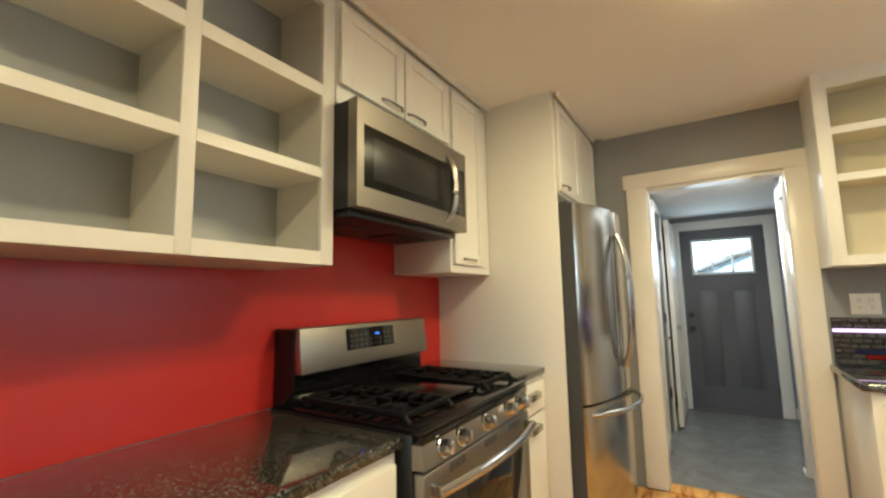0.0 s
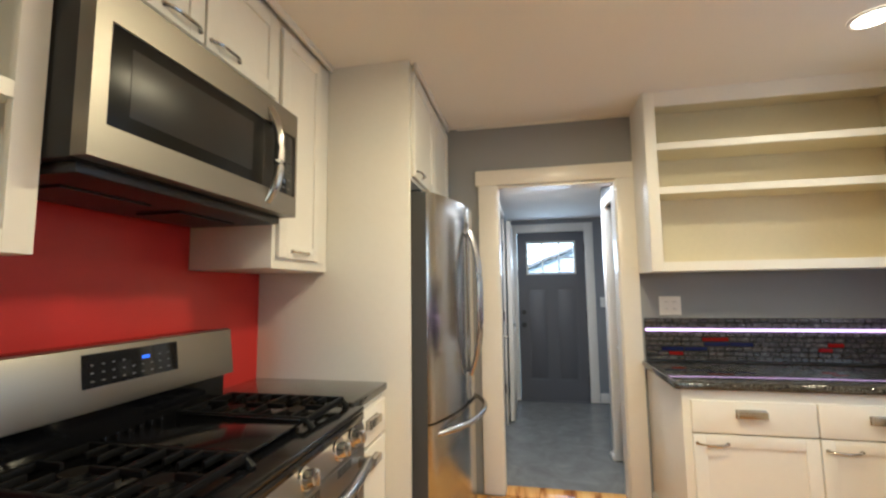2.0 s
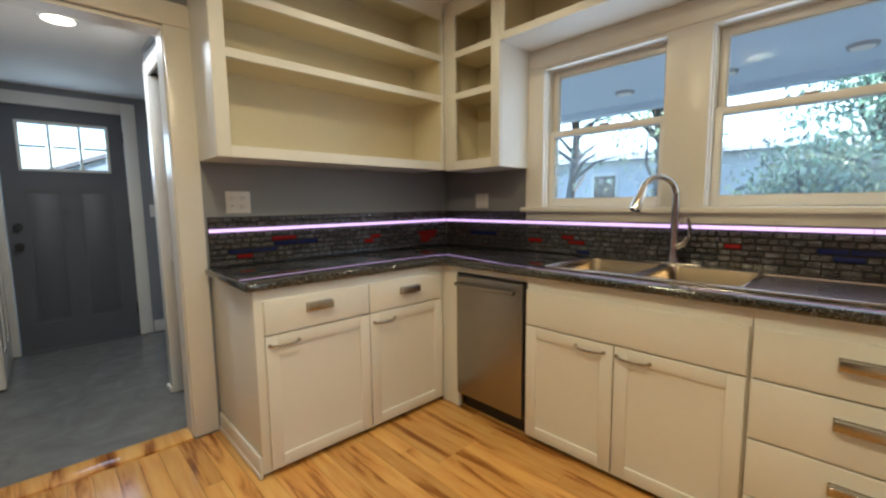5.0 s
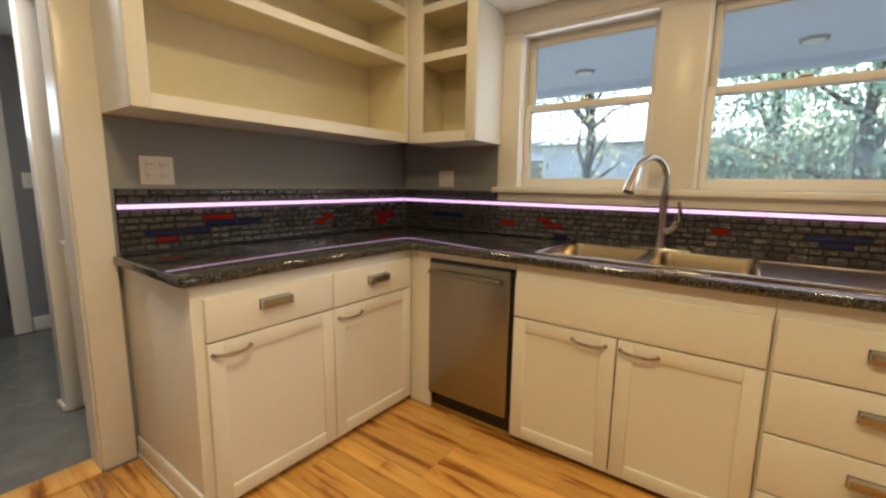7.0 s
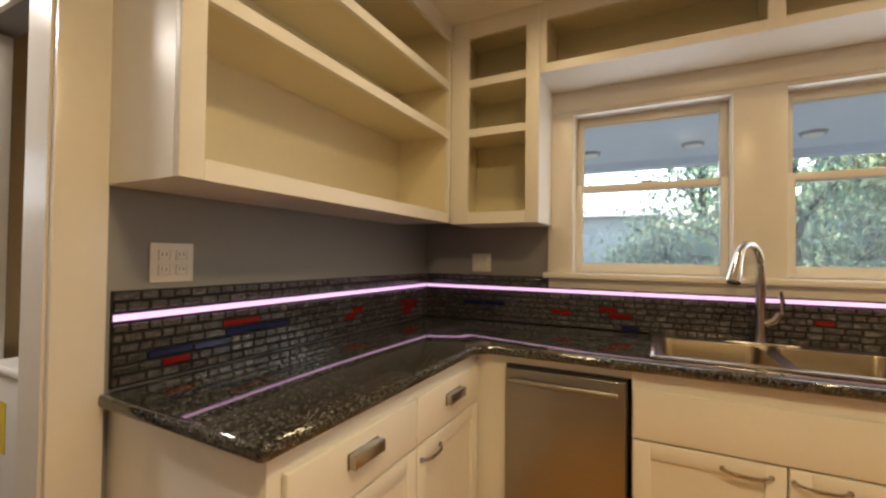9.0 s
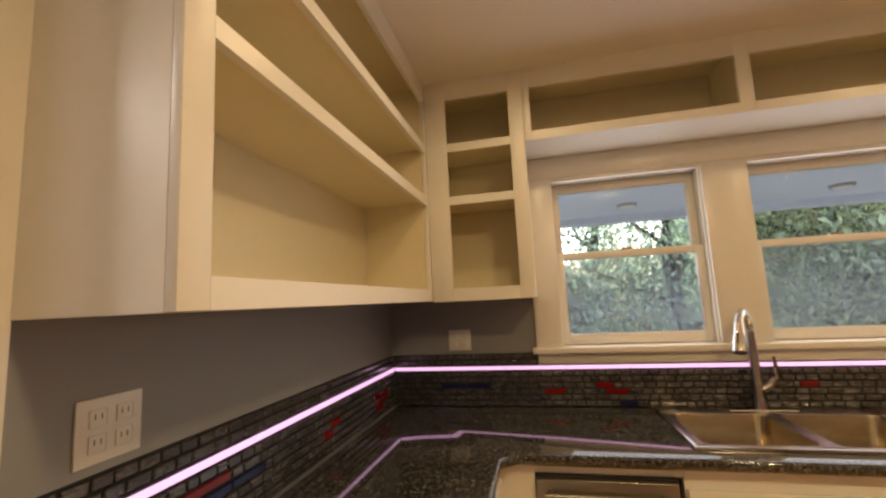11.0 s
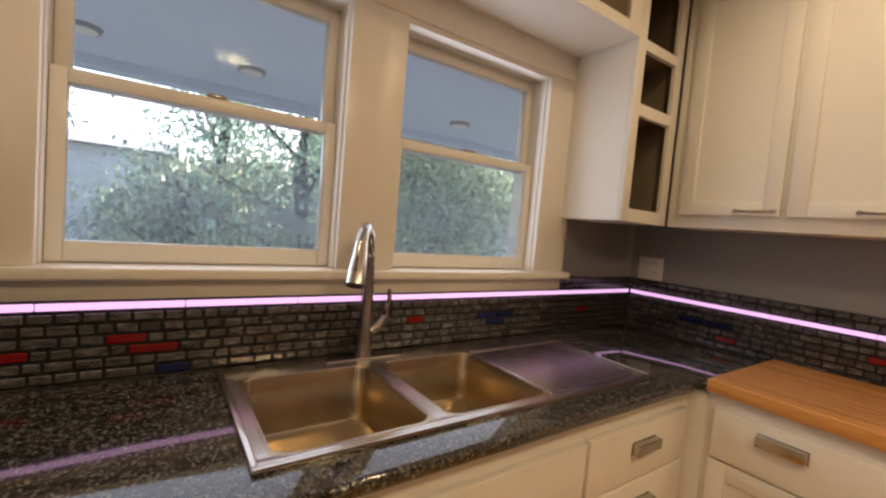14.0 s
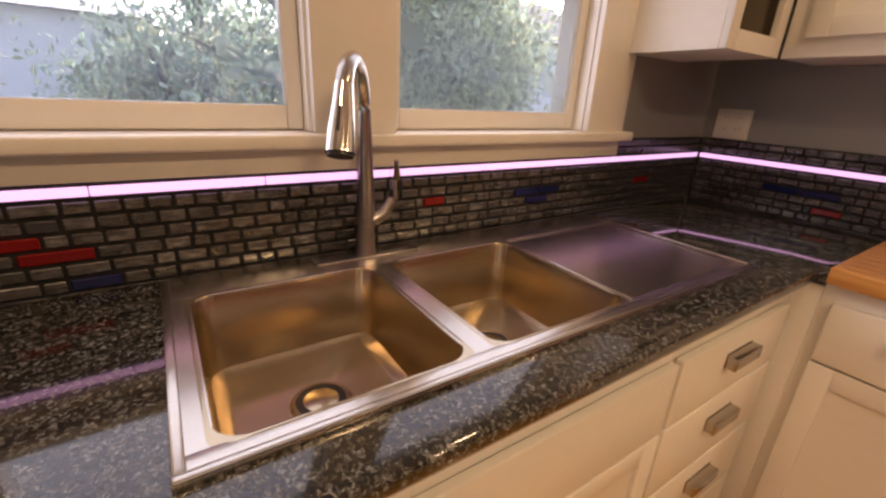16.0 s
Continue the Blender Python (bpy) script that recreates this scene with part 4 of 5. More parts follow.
fD.box(bm, 2.580, 3.030, 0.7865, 0.797, -0.02, 0.004)
part("control_edge", bm, BLKPL, dw, "black control edge")
bm = nb()
for u in (2.625, 2.985):
    cyl(bm, fD.at(u, 0.742, 0.010), fD.at(u, 0.742, 0.045), 0.008, n=12)
tube(bm, [fD.at(2.605, 0.742, 0.045), fD.at(2.8, 0.742, 0.047), fD.at(3.005, 0.742, 0.045)], 0.0105, 14)
part("handle", bm, STEELH, dd, "steel bar handle")
bm = nb()
fD.box(bm, 2.580, 3.030, 0.0, 0.088, -0.08, -0.045)
part("kick_plate", bm, BLKPL, dw, "black kick plate")
bm = nb()
B(bm, 1.78, 1.80, 2.562, 3.165, 0.799, 0.831)
B(bm, 1.78, 1.80, 3.034, 3.1665, 0, 0.799)
whole("filler_strip", bm, WHITE, "white filler strip round the dishwasher", "filler")

# ---- range ----
RY, RYE = 1.585, 2.430
rg = thing("gas_range", (-0.98, (RY + RYE) / 2, 0), "freestanding stainless gas range with black cooktop", "range")
bm = nb()
B(bm, -1.335, -0.66, RY, RYE, 0.02, 0.872, 0.003)
part("body", bm, BLKPL, rg)
bm = nb()
B(bm, -1.20, -0.622, RY - 0.001, RYE + 0.001, 0.8725, 0.893, 0.006, 3)
B(bm, -0.6595, -0.622, RY, RYE, 0.845, 0.8724, 0.004)
part("cooktop", bm, BLACK, rg)
bm = nb()
vs = [bm.verts.new(p) for p in ((-0.6595, RY, 0.846), (-0.632, RY, 0.846), (-0.612, RY, 0.776), (-0.6595, RY, 0.772), (-0.6595, RYE, 0.846), (-0.632, RYE, 0.846), (-0.612, RYE, 0.776), (-0.6595, RYE, 0.772))]
for q in ((0, 1, 2, 3), (7, 6, 5, 4), (0, 4, 5, 1), (1, 5, 6, 2), (2, 6, 7, 3), (3, 7, 4, 0)):
    bm.faces.new([vs[k] for k in q])
cp = part("control_panel", bm, STEELH, rg, smooth=False)
for y in (1.693, 1.812, 2.000, 2.205, 2.325):
    bm = nb()
    a = Vector((-0.6225, y, 0.812))
    nrm = Vector((0.967, 0, 0.256))
    cyl(bm, a, a + 0.008 * nrm, 0.033, 0.031, 24)
    cyl(bm, a + 0.008 * nrm, a + 0.036 * nrm, 0.026, 0.022, 24)
    kn = part("knob", bm, CHROME, cp, "polished metal knob")
    bm = nb()
    c = a + 0.030 * nrm
    B(bm, c.x - 0.008, c.x + 0.016, c.y - 0.0055, c.y + 0.0055, c.z - 0.020, c.z + 0.022, 0.003)
    part("grip", bm, CHROME, kn)
bm = nb()
B(bm, -0.6595, -0.618, RY + 0.004, RYE - 0.004, 0.165, 0.764, 0.006, 3)
od = part("oven_door", bm, STEELH, rg)
bm = nb()
B(bm, -0.619, -0.6155, RY + 0.065, RYE - 0.065, 0.27, 0.672, 0.001)
part("window", bm, DKGLASS, od, "dark oven window")
for y in (1.73, 1.98, 2.20):
    for k in range(3):
        for j in range(3):
            bm = nb()
            B(bm, -0.619, -0.6165, y + 0.036 * j, y + 0.03 + 0.036 * j, 0.729 + 0.009 * k, 0.734 + 0.009 * k)
            part("vent_slot", bm, BLKPL, od, "dark vent slot")
bm = nb()
pts = []
for k in range(17):
    s = -1 + k / 8
    pts.append((-0.588 + 0.038 * (1 - s * s), (RY + RYE) / 2 + s * 0.388, 0.712))
tube(bm, pts, 0.0175, 14)
for s in (-0.372, 0.372):
    B(bm, -0.619, -0.578, (RY + RYE) / 2 + s - 0.014, (RY + RYE) / 2 + s + 0.014, 0.696, 0.728, 0.004)
part("handle", bm, STEEL, od, "curved steel oven handle")
bm = nb()
B(bm, -0.6595, -0.627, RY + 0.004, RYE - 0.004, 0.03, 0.155, 0.006)
part("storage_drawer", bm, STEELH, rg)
bm = nb()
B(bm, -1.335, -1.215, RY + 0.010, RYE - 0.010, 0.8725, 1.172, 0.004)
bk = part("backguard", bm, BLACK, rg)
bm = nb()
vs = [bm.verts.new(p) for y in (RY + 0.012, RYE - 0.012) for p in ((-1.214, y, 1.005), (-1.170, y, 1.005), (-1.190, y, 1.175), (-1.214, y, 1.178))]
for q in ((0, 1, 2, 3), (7, 6, 5, 4), (0, 4, 5, 1), (1, 5, 6, 2), (2, 6, 7, 3), (3, 7, 4, 0)):
    bm.faces.new([vs[k] for k in q])
bmesh.ops.bevel(bm, geom=list(bm.edges), offset=0.004, segments=2, affect="EDGES", profile=0.5)
part("steel_panel", bm, STEELH, bk, "brushed steel control panel")


def on_guard(y0, y1, z0, z1, depth):
    """A small plate lying on the leaning face of the range's control panel."""
    b = nb()
    out = []
    for y in (y0, y1):
        for z in (z0, z1):
            x = -1.170 - 0.020 * (z - 1.005) / 0.17
            out.append((b.verts.new((x + 0.0005, y, z)), b.verts.new((x + depth, y, z))))
    (a, A), (c, C), (d, D), (e, E_) = out
    for q in ((A, C, E_, D), (a, d, e, c), (a, A, D, d), (c, e, E_, C), (a, c, C, A), (d, D, E_, e)):
        b.faces.new(q)
    return b


disp = part("display", on_guard(1.835, 2.145, 1.068, 1.158, 0.004), DKGLASS, bk, "black touch display")
part("clock", on_guard(2.012, 2.038, 1.122, 1.132, 0.0055), LCD, disp, "lit blue clock digits")
for r in range(3):
    for k in range(9):
        y = 1.855 + 0.031 * k
        if r == 2 and 4 <= k <= 6:
            continue
        part("key_mark", on_guard(y, y + 0.009, 1.083 + 0.022 * r, 1.0855 + 0.022 * r, 0.005), KEYM, disp, "small printed key mark")

for gy0, gy1 in ((RY + 0.02, RY + 0.275), (RYE - 0.275, RYE - 0.02)):
    gr = nb()
    yc = (gy0 + gy1) / 2
    for y in (gy0, gy1):
        B(gr, -1.178, -0.697, y - 0.008, y + 0.008, 0.908, 0.928, 0.004)
    for x in (-1.17, -0.93, -0.705):
        B(gr, x - 0.008, x + 0.008, gy0, gy1, 0.907, 0.928, 0.004)
    for x in (-1.05, -0.82):
        for d in (-0.055, 0.0, 0.055):
            for a, b in ((gy0, yc - (0.045 if d == 0 else 0.062)), (yc + (0.045 if d == 0 else 0.062), gy1)):
                B(gr, x + d - 0.0055, x + d + 0.0055, a, b, 0.912, 0.930, 0.003)
        for a, b in ((x - 0.115, x - 0.040), (x + 0.040, x + 0.110)):
            B(gr, a, b, yc - 0.0055, yc + 0.0055, 0.912, 0.930, 0.003)
    for x in (-1.165, -0.93, -0.705):
        for y in (gy0, gy1):
            tube(gr, [(x, y, 0.917), (x + 0.012, y, 0.905), (x + 0.022, y, 0.8935)], 0.009, 8, [0.009, 0.010, 0.012])
    part("grate", gr, IRON, rg, "cast iron grate")
    for x in (-1.05, -0.82):
        cb = nb()
        y = (gy0 + gy1) / 2
        cyl(cb, (x, y, 0.8932), (x, y, 0.903), 0.050, 0.046, 28)
        cyl(cb, (x, y, 0.903), (x, y, 0.913), 0.038, 0.034, 28)
        part("burner", cb, IRON, rg, "black burner cap")
gr = nb()
B(gr, -1.15, -0.715, RY + 0.285, RYE - 0.285, 0.9075, 0.918, 0.004)
for y in (RY + 0.287, RYE - 0.297):
    B(gr, -1.15, -0.715, y, y + 0.010, 0.918, 0.926, 0.003)
for x in (-1.14, -0.74):
    for y in (RY + 0.295, RYE - 0.31):
        B(gr, x, x + 0.015, y, y + 0.015, 0.8935, 0.908)
for k in range(6):
    y = RY + 0.30 + 0.036 * k
    B(gr, -1.17, -1.152, y, y + 0.012, 0.908, 0.932, 0.003)
part("griddle", gr, BLACK, rg, "smooth black griddle plate")

# ---- microwave ----
mw = thing("microwave", (-1.1, 1.95, 1.60), "stainless over-range microwave with a curved handle", "microwave")
bm = nb()
B(bm, -1.338, -0.915, 1.570, 2.345, 1.602, 1.998, 0.003)
part("body", bm, BLKPL, mw)
bm = nb()
B(bm, -1.30, -0.925, 1.59, 2.325, 1.575, 1.6015, 0.004)
B(bm, -1.22, -1.06, 1.66, 1.90, 1.568, 1.576)
B(bm, -1.22, -1.06, 2.00, 2.25, 1.568, 1.576)
part("vent_base", bm, BLKPL, mw, "black grille underneath")
fM = Face("x", -0.914, 1)
bm = nb()
MU0, MU1, MV0, MV1 = 1.568, 2.347, 1.603, 1.999
fM.box(bm, MU0, MU1, 1.910, MV1, 0, 0.042)
fM.box(bm, MU0, MU1, MV0, 1.678, 0, 0.042)
fM.box(bm, MU0, 1.604, 1.678, 1.910, 0, 0.042)
fM.box(bm, 2.335, MU1, 1.678, 1.910, 0, 0.042)
bmesh.ops.remove_doubles(bm, verts=bm.verts, dist=0.0001)
md = part("door_frame", bm, STEELH, mw)
bm = nb()
fM.box(bm, 1.6045, 2.145, 1.6785, 1.9095, 0, 0.040, 0.003)
part("window", bm, MWGLASS, md, "dark glass window")
bm = nb()
fM.box(bm, 1.655, 2.085, 1.715, 1.875, 0.0402, 0.0412, 0.0004)
part("window_mesh", bm, MWMESH, md, "dark mesh screen")
bm = nb()
fM.box(bm, 2.2145, 2.3345, 1.6785, 1.9095, 0, 0.039, 0.002)
cpn = part("control_panel", bm, DKGLASS, mw, "black keypad panel")
for r in range(5):
    for k in range(2):
        bm = nb()
        fM.box(bm, 2.255 + 0.035 * k, 2.275 + 0.035 * k, 1.70 + 0.032 * r, 1.705 + 0.032 * r, 0.0391, 0.0396)
        part("key_mark", bm, GRATEGREY, cpn, "faint key mark")
bm = nb()
fM.box(bm, 2.1455, 2.214, 1.6785, 1.9095, 0, 0.034)
pts = [fM.at(2.172 + 0.012 * (1 - s * s), 1.795 + s * 0.165, 0.036 + 0.040 * (1 - abs(s) ** 3)) for s in [-1 + k / 8 for k in range(17)]]
part("handle_recess", bm, BLKPL, md, "black recess behind the handle")
bm = nb()
tube(bm, pts, 0.0165, 14)
part("handle", bm, STEEL, md, "curved steel handle")

# ---- fridge ----
fr = thing("refrigerator", (-0.9, 3.28, 0), "stainless french-door refrigerator with bottom freezer", "refrigerator")
GY0, GY1, GZ = 2.862, 3.742, 1.80
bm = nb()
B(bm, -1.30, -0.575, GY0 + 0.004, GY1 - 0.004, 0.03, GZ - 0.02, 0.004)
part("body", bm, GRATEGREY, fr)
bm = nb()
B(bm, -0.62, -0.50, GY0 + 0.02, GY1 - 0.02, 0.0, 0.055)
part("toe_grille", bm, BLKPL, fr, "black toe grille")


def curved_front(bm, y0, y1, z0, z1, back, edge, bulge, n=14):
    """A door leaf whose front swells as part of one bow over the whole width."""
    mid, half = (GY0 + GY1) / 2, (GY1 - GY0) / 2
    cols = []
    for k in range(n + 1):
        y = y0 + (y1 - y0) * k / n
        s = (y - mid) / half
        x = edge + 0.045 * s + bulge * (1 - s * s)
        d = min(y - y0, y1 - y)
        if d < 0.012:
            x -= 0.012 - d
        cols.append((x, y))
    fv = [[bm.verts.new((x, y, z)) for z in (z0, z1)] for x, y in cols]
    bv = [[bm.verts.new((back, y, z)) for z in (z0, z1)] for x, y in cols]
    for k in range(n):
        bm.faces.new((fv[k][0], fv[k + 1][0], fv[k + 1][1], fv[k][1]))
        bm.faces.new((bv[k][0], bv[k][1], bv[k + 1][1], bv[k + 1][0]))
        bm.faces.new((fv[k][1], fv[k + 1][1], bv[k + 1][1], bv[k][1]))
        bm.faces.new((fv[k][0], bv[k][0], bv[k + 1][0], fv[k + 1][0]))
    for k in (0, n):
        bm.faces.new((fv[k][0], fv[k][1], bv[k][1], bv[k][0]))


bm = nb()
B(bm, -0.572, -0.484, GY0 - 0.004, GY0 - 0.0005, 0.07, GZ - 0.002)
part("side_trim", bm, GRATEGREY, fr, "dark grey door side")
MID = (GY0 + GY1) / 2
leaves = []
for a, b in ((GY0, MID - 0.003), (MID + 0.003, GY1)):
    bm = nb()
    curved_front(bm, a, b, 0.70, GZ, -0.572, -0.425, 0.078)
    leaves.append(part("door", bm, STEEL, fr))
bm = nb()
curved_front(bm, GY0, GY1, 0.065, 0.688, -0.572, -0.425, 0.078, 24)
fz = part("freezer_drawer", bm, STEEL, fr)
for leaf, y in zip(leaves, (MID - 0.035, MID + 0.035)):
    bm = nb()
    pts = [(-0.332 + 0.055 * (1 - abs(s) ** 3), y + (0.02 if y > MID else -0.02) * (1 - s * s), 1.25 + s * 0.40) for s in [-1 + k / 10 for k in range(21)]]
    tube(bm, pts, 0.013, 14)
    part("handle", bm, STEEL, leaf, "long bowed steel handle")
bm = nb()
pts = [(-0.338 - 0.075 * s * s + 0.04 * s + 0.058 * (1 - abs(s) ** 4), MID + s * 0.38, 0.640) for s in [-1 + k / 10 for k in range(21)]]
tube(bm, pts, 0.014, 14)
part("handle", bm, STEEL, fz, "long bowed steel handle")
for y in (GY0 + 0.03, GY1 - 0.07):
    bm = nb()
    B(bm, -0.64, -0.52, y, y + 0.04, GZ - 0.0, GZ + 0.018, 0.004)
    part("hinge_cover", bm, BLKPL, fr, "dark hinge covers")

# ---- lamps ----


def can_light(x, y, z, label):
    ob = thing("recessed_light", (x, y, z), label, "ceiling light", "recessed ceiling lights")
    bm = nb()
    outer = [bm.verts.new((x + 0.085 * math.cos(a), y + 0.085 * math.sin(a), z - 0.001)) for a in [2 * math.pi * k / 32 for k in range(32)]]
    mid = [bm.verts.new((x + 0.078 * math.cos(a), y + 0.078 * math.sin(a), z - 0.009)) for a in [2 * math.pi * k / 32 for k in range(32)]]
    inn = [bm.verts.new((x + 0.066 * math.cos(a), y + 0.066 * math.sin(a), z - 0.006)) for a in [2 * math.pi * k / 32 for k in range(32)]]
    for r0, r1 in ((outer, mid), (mid, inn)):
        for k in range(32):
            bm.faces.new((r0[k], r0[(k + 1) % 32], r1[(k + 1) % 32], r1[k]))
    part("trim_ring", bm, PLATE, ob, "white trim ring")
    bm = nb()
    cyl(bm, (x, y, z - 0.001), (x, y, z - 0.007), 0.067, n=32)
    part("diffuser", bm, BULB, ob, "lit round diffuser")


# the third fitting goes with the added, unseen lamp
for cx, cy, watts in CANS_AND_FILL:
    can_light(cx, cy, CEIL, "one of three lit recessed kitchen lights, the southmost added")
can_light(0.237, 4.40, HALLCEIL, "lit round recessed light in the hall ceiling")
fl = thing("flush_light", (0.38, 2.23, CEIL), "square amber-glass flush ceiling light, lit", "ceiling light")
bm = nb()
B(bm, 0.235, 0.525, 2.085, 2.375, CEIL - 0.018, CEIL - 0.0005, 0.004)
part("canopy", bm, NICKEL, fl)
bm = nb()
B(bm, 0.245, 0.515, 2.095, 2.365, CEIL - 0.055, CEIL - 0.019, 0.012, 3)
part("shade", bm, FIXT, fl, "glowing amber glass shade")

# ---- outlets and switches ----


def wall_plate(name, f, u, v, w, h, kind, label):
    ob = thing(name, f.at(u, v - h / 2, 0), label, "outlet" if kind == "outlet" else "switch")
    bm = nb()
    f.box(bm, u - w / 2, u + w / 2, v - h / 2, v + h / 2, 0.0005, 0.006, 0.002)
    plate = part("plate", bm, PLATE, ob)
    for k in range(round(w / 0.058) if w > 0.1 else 1):
        n = round(w / 0.058) if w > 0.1 else 1
        c = u + (k - (n - 1) / 2) * 0.05
        for dv in (-0.022, 0.022):
            bm = nb()
            f.box(bm, c - 0.016, c + 0.016, v + dv - 0.016, v + dv + 0.016, 0.006, 0.0085, 0.003)
            if kind == "outlet":
                o = part("socket", bm, PLATE, ob)
                for du in (-0.006, 0.006):
                    bm = nb()
                    f.box(bm, c + du - 0.001, c + du + 0.001, v + dv - 0.002, v + dv + 0.008, 0.0084, 0.0088)
                    part("slot", bm, BLKPL, o, "dark slot")
            else:
                part("rocker", bm, PLATE, ob)


wall_plate("wall_outlet", fN, 0.857, 1.204, 0.125, 0.115, "outlet", "white double outlet plate on the grey wall")
wall_plate("wall_outlet", fE, 3.395, 1.200, 0.115, 0.105, "switch", "white double switch plate beside the corner cabinet")
wall_plate("wall_outlet", Face("y", YS, 1), 2.288, 1.190, 0.13, 0.115, "outlet", "white double outlet plate above the tiles")
wall_plate("light_switch", Face("y", HY1, -1), 0.86, 1.15, 0.075, 0.115, "switch", "white light switch beside the entry door")

# ---- washer in the alcove ----
ws = thing("washing_machine", (0.98, 4.18, 0), "white top-loading washing machine in the alcove", "washer")
bm = nb()
B(bm, 0.665, 1.32, 3.93, 4.43, 0.02, 0.845, 0.012, 3)
part("body", bm, PLATE, ws)
bm = nb()
B(bm, 0.6635, 0.6645, 4.28, 4.40, 0.60, 0.76)
part("energy_sticker", bm, STICKER, ws, "yellow paper energy sticker")
bm = nb()
B(bm, 0.655, 1.24, 3.925, 4.435, 0.8455, 0.872, 0.010, 3)
part("lid", bm, PLATE, ws)
bm = nb()
B(bm, 1.2405, 1.33, 3.925, 4.435, 0.8455, 1.02, 0.015, 3)
part("console", bm, PLATE, ws)
for y in (3.98, 4.38):
    for x in (0.70, 1.28):
        bm = nb()
        cyl(bm, (x, y, 0), (x, y, 0.021), 0.02, n=12)
        part("foot", bm, BLKPL, ws)

# ---- outside ----
bm = nb()
B(bm, -60, 60, -60, 60, -0.75, -0.65)
whole("ground", bm, GRASS, "rough grass round the house", kind="structure")
bm = nb()
B(bm, XE + 0.3, 4.35, -3, 6.5, -0.64, -0.12)
whole("porch_floor", bm, DECK, "weathered grey porch floor", kind="structure")
PZ = 2.10
bm = nb()
B(bm, XE + WT + 0.02, 4.32, -3.5, 5.2, PZ, PZ + 0.05)
B(bm, 4.20, 4.33, -3.5, 5.2, PZ - 0.06, PZ - 0.001)
whole("porch_ceiling", bm, SOFFIT, "pale painted porch ceiling", kind="structure")
bm = nb()
B(bm, XE + WT + 0.02, 4.45, -3.6, 5.3, PZ + 0.052, PZ + 0.14)
whole("porch_roof", bm, ROOF, "grey porch roof", kind="structure")
for y in (-1.9, 4.9):
    bm = nb()
    B(bm, 4.195, 4.325, y - 0.065, y + 0.065, -0.12, PZ - 0.061, 0.008)
    B(bm, 4.165, 4.345, y - 0.09, y + 0.09, -0.12, 0.05, 0.008)
    whole("porch_post", bm, SIDING, "white square porch post", "post", "porch posts")
for x, y in ((3.73, 2.97), (3.73, 2.245), (3.73, 1.55), (3.73, 0.79)):
    ob = thing("porch_light", (x, y, PZ), "round porch ceiling light, unlit", "ceiling light", "porch lights")
    bm = nb()
    cyl(bm, (x, y, PZ - 0.020), (x, y, PZ - 0.0005), 0.070, 0.078, 28)
    part("rim", bm, mat("aged_metal", (0.35, 0.36, 0.38), 0.5, 0.3, var=0.1), ob)
    bm = nb()
    cyl(bm, (x, y, PZ - 0.026), (x, y, PZ - 0.0201), 0.052, 0.060, 28)
    part("lens", bm, PLATE, ob)

hs = thing("neighbour_house", (17, 12, -0.65), "pale sided neighbouring house behind the trees", "house")
bm = nb()
B(bm, 15, 22, 2.6, 16, -0.65, 2.6)
hw = part("wall", bm, SIDING, hs)
for k in range(15):
    bm = nb()
    B(bm, 14.975, 14.999, 2.6, 16, -0.45 + 0.2 * k, -0.26 + 0.2 * k)
    part("siding_board", bm, SIDING, hw)
bm = nb()
vs = [bm.verts.new(p) for p in ((14.6, 2.2, 2.6), (22.4, 2.2, 2.6), (22.4, 16.4, 2.6), (14.6, 16.4, 2.6), (18.5, 2.2, 3.3), (18.5, 16.4, 3.3))]
for q in ((0, 4, 5, 3), (1, 2, 5, 4), (0, 1, 4), (3, 5, 2), (0, 3, 2, 1)):
    bm.faces.new([vs[k] for k in q])
part("roof", bm, PALEROOF, hs)
for y in (8.0, 11.5):
    bm = nb()
    B(bm, 14.93, 14.97, y, y + 1.0, 0.9, 2.2, 0.01)
    w = part("window", bm, TRIM, hs)
    bm = nb()
    B(bm, 14.915, 14.928, y + 0.1, y + 0.9, 1.0, 2.1)
    part("pane", bm, DKGLASS, w)
hs2 = thing("neighbour_house", (13, -9, -0.65), "white neighbouring house with a small window", "house")
bm = nb()
B(bm, 12, 19, -11, -2.2, -0.65, 2.9)
part("wall", bm, SIDING, hs2)
bm = nb()
vs = [bm.verts.new(p) for p in ((11.6, -11.4, 2.9), (19.4, -11.4, 2.9), (19.4, -1.8, 2.9), (11.6, -1.8, 2.9), (15.5, -11.4, 4.8), (15.5, -1.8, 4.8))]
for q in ((0, 4, 5, 3), (1, 2, 5, 4), (0, 1, 4), (3, 5, 2), (0, 3, 2, 1)):
    bm.faces.new([vs[k] for k in q])
part("roof", bm, ROOF, hs2)
bm = nb()
B(bm, 11.93, 11.995, -4.2, -3.3, 0.8, 1.9, 0.01)
w = part("window", bm, TRIM, hs2)
bm = nb()
B(bm, 11.915, 11.928, -4.1, -3.4, 0.9, 1.8)
part("pane", bm, DKGLASS, w)

fc = thing("board_fence", (9.5, 3, -0.65), "weathered grey board fence across the yard", "fence")
for k in range(70):
    bm = nb()
    h = 0.55 + 0.03 * random.random()
    B(bm, 10.2, 10.225, -6 + 0.2 * k, -5.81 + 0.2 * k, -0.65, h)
    part("board", bm, DECK, fc)


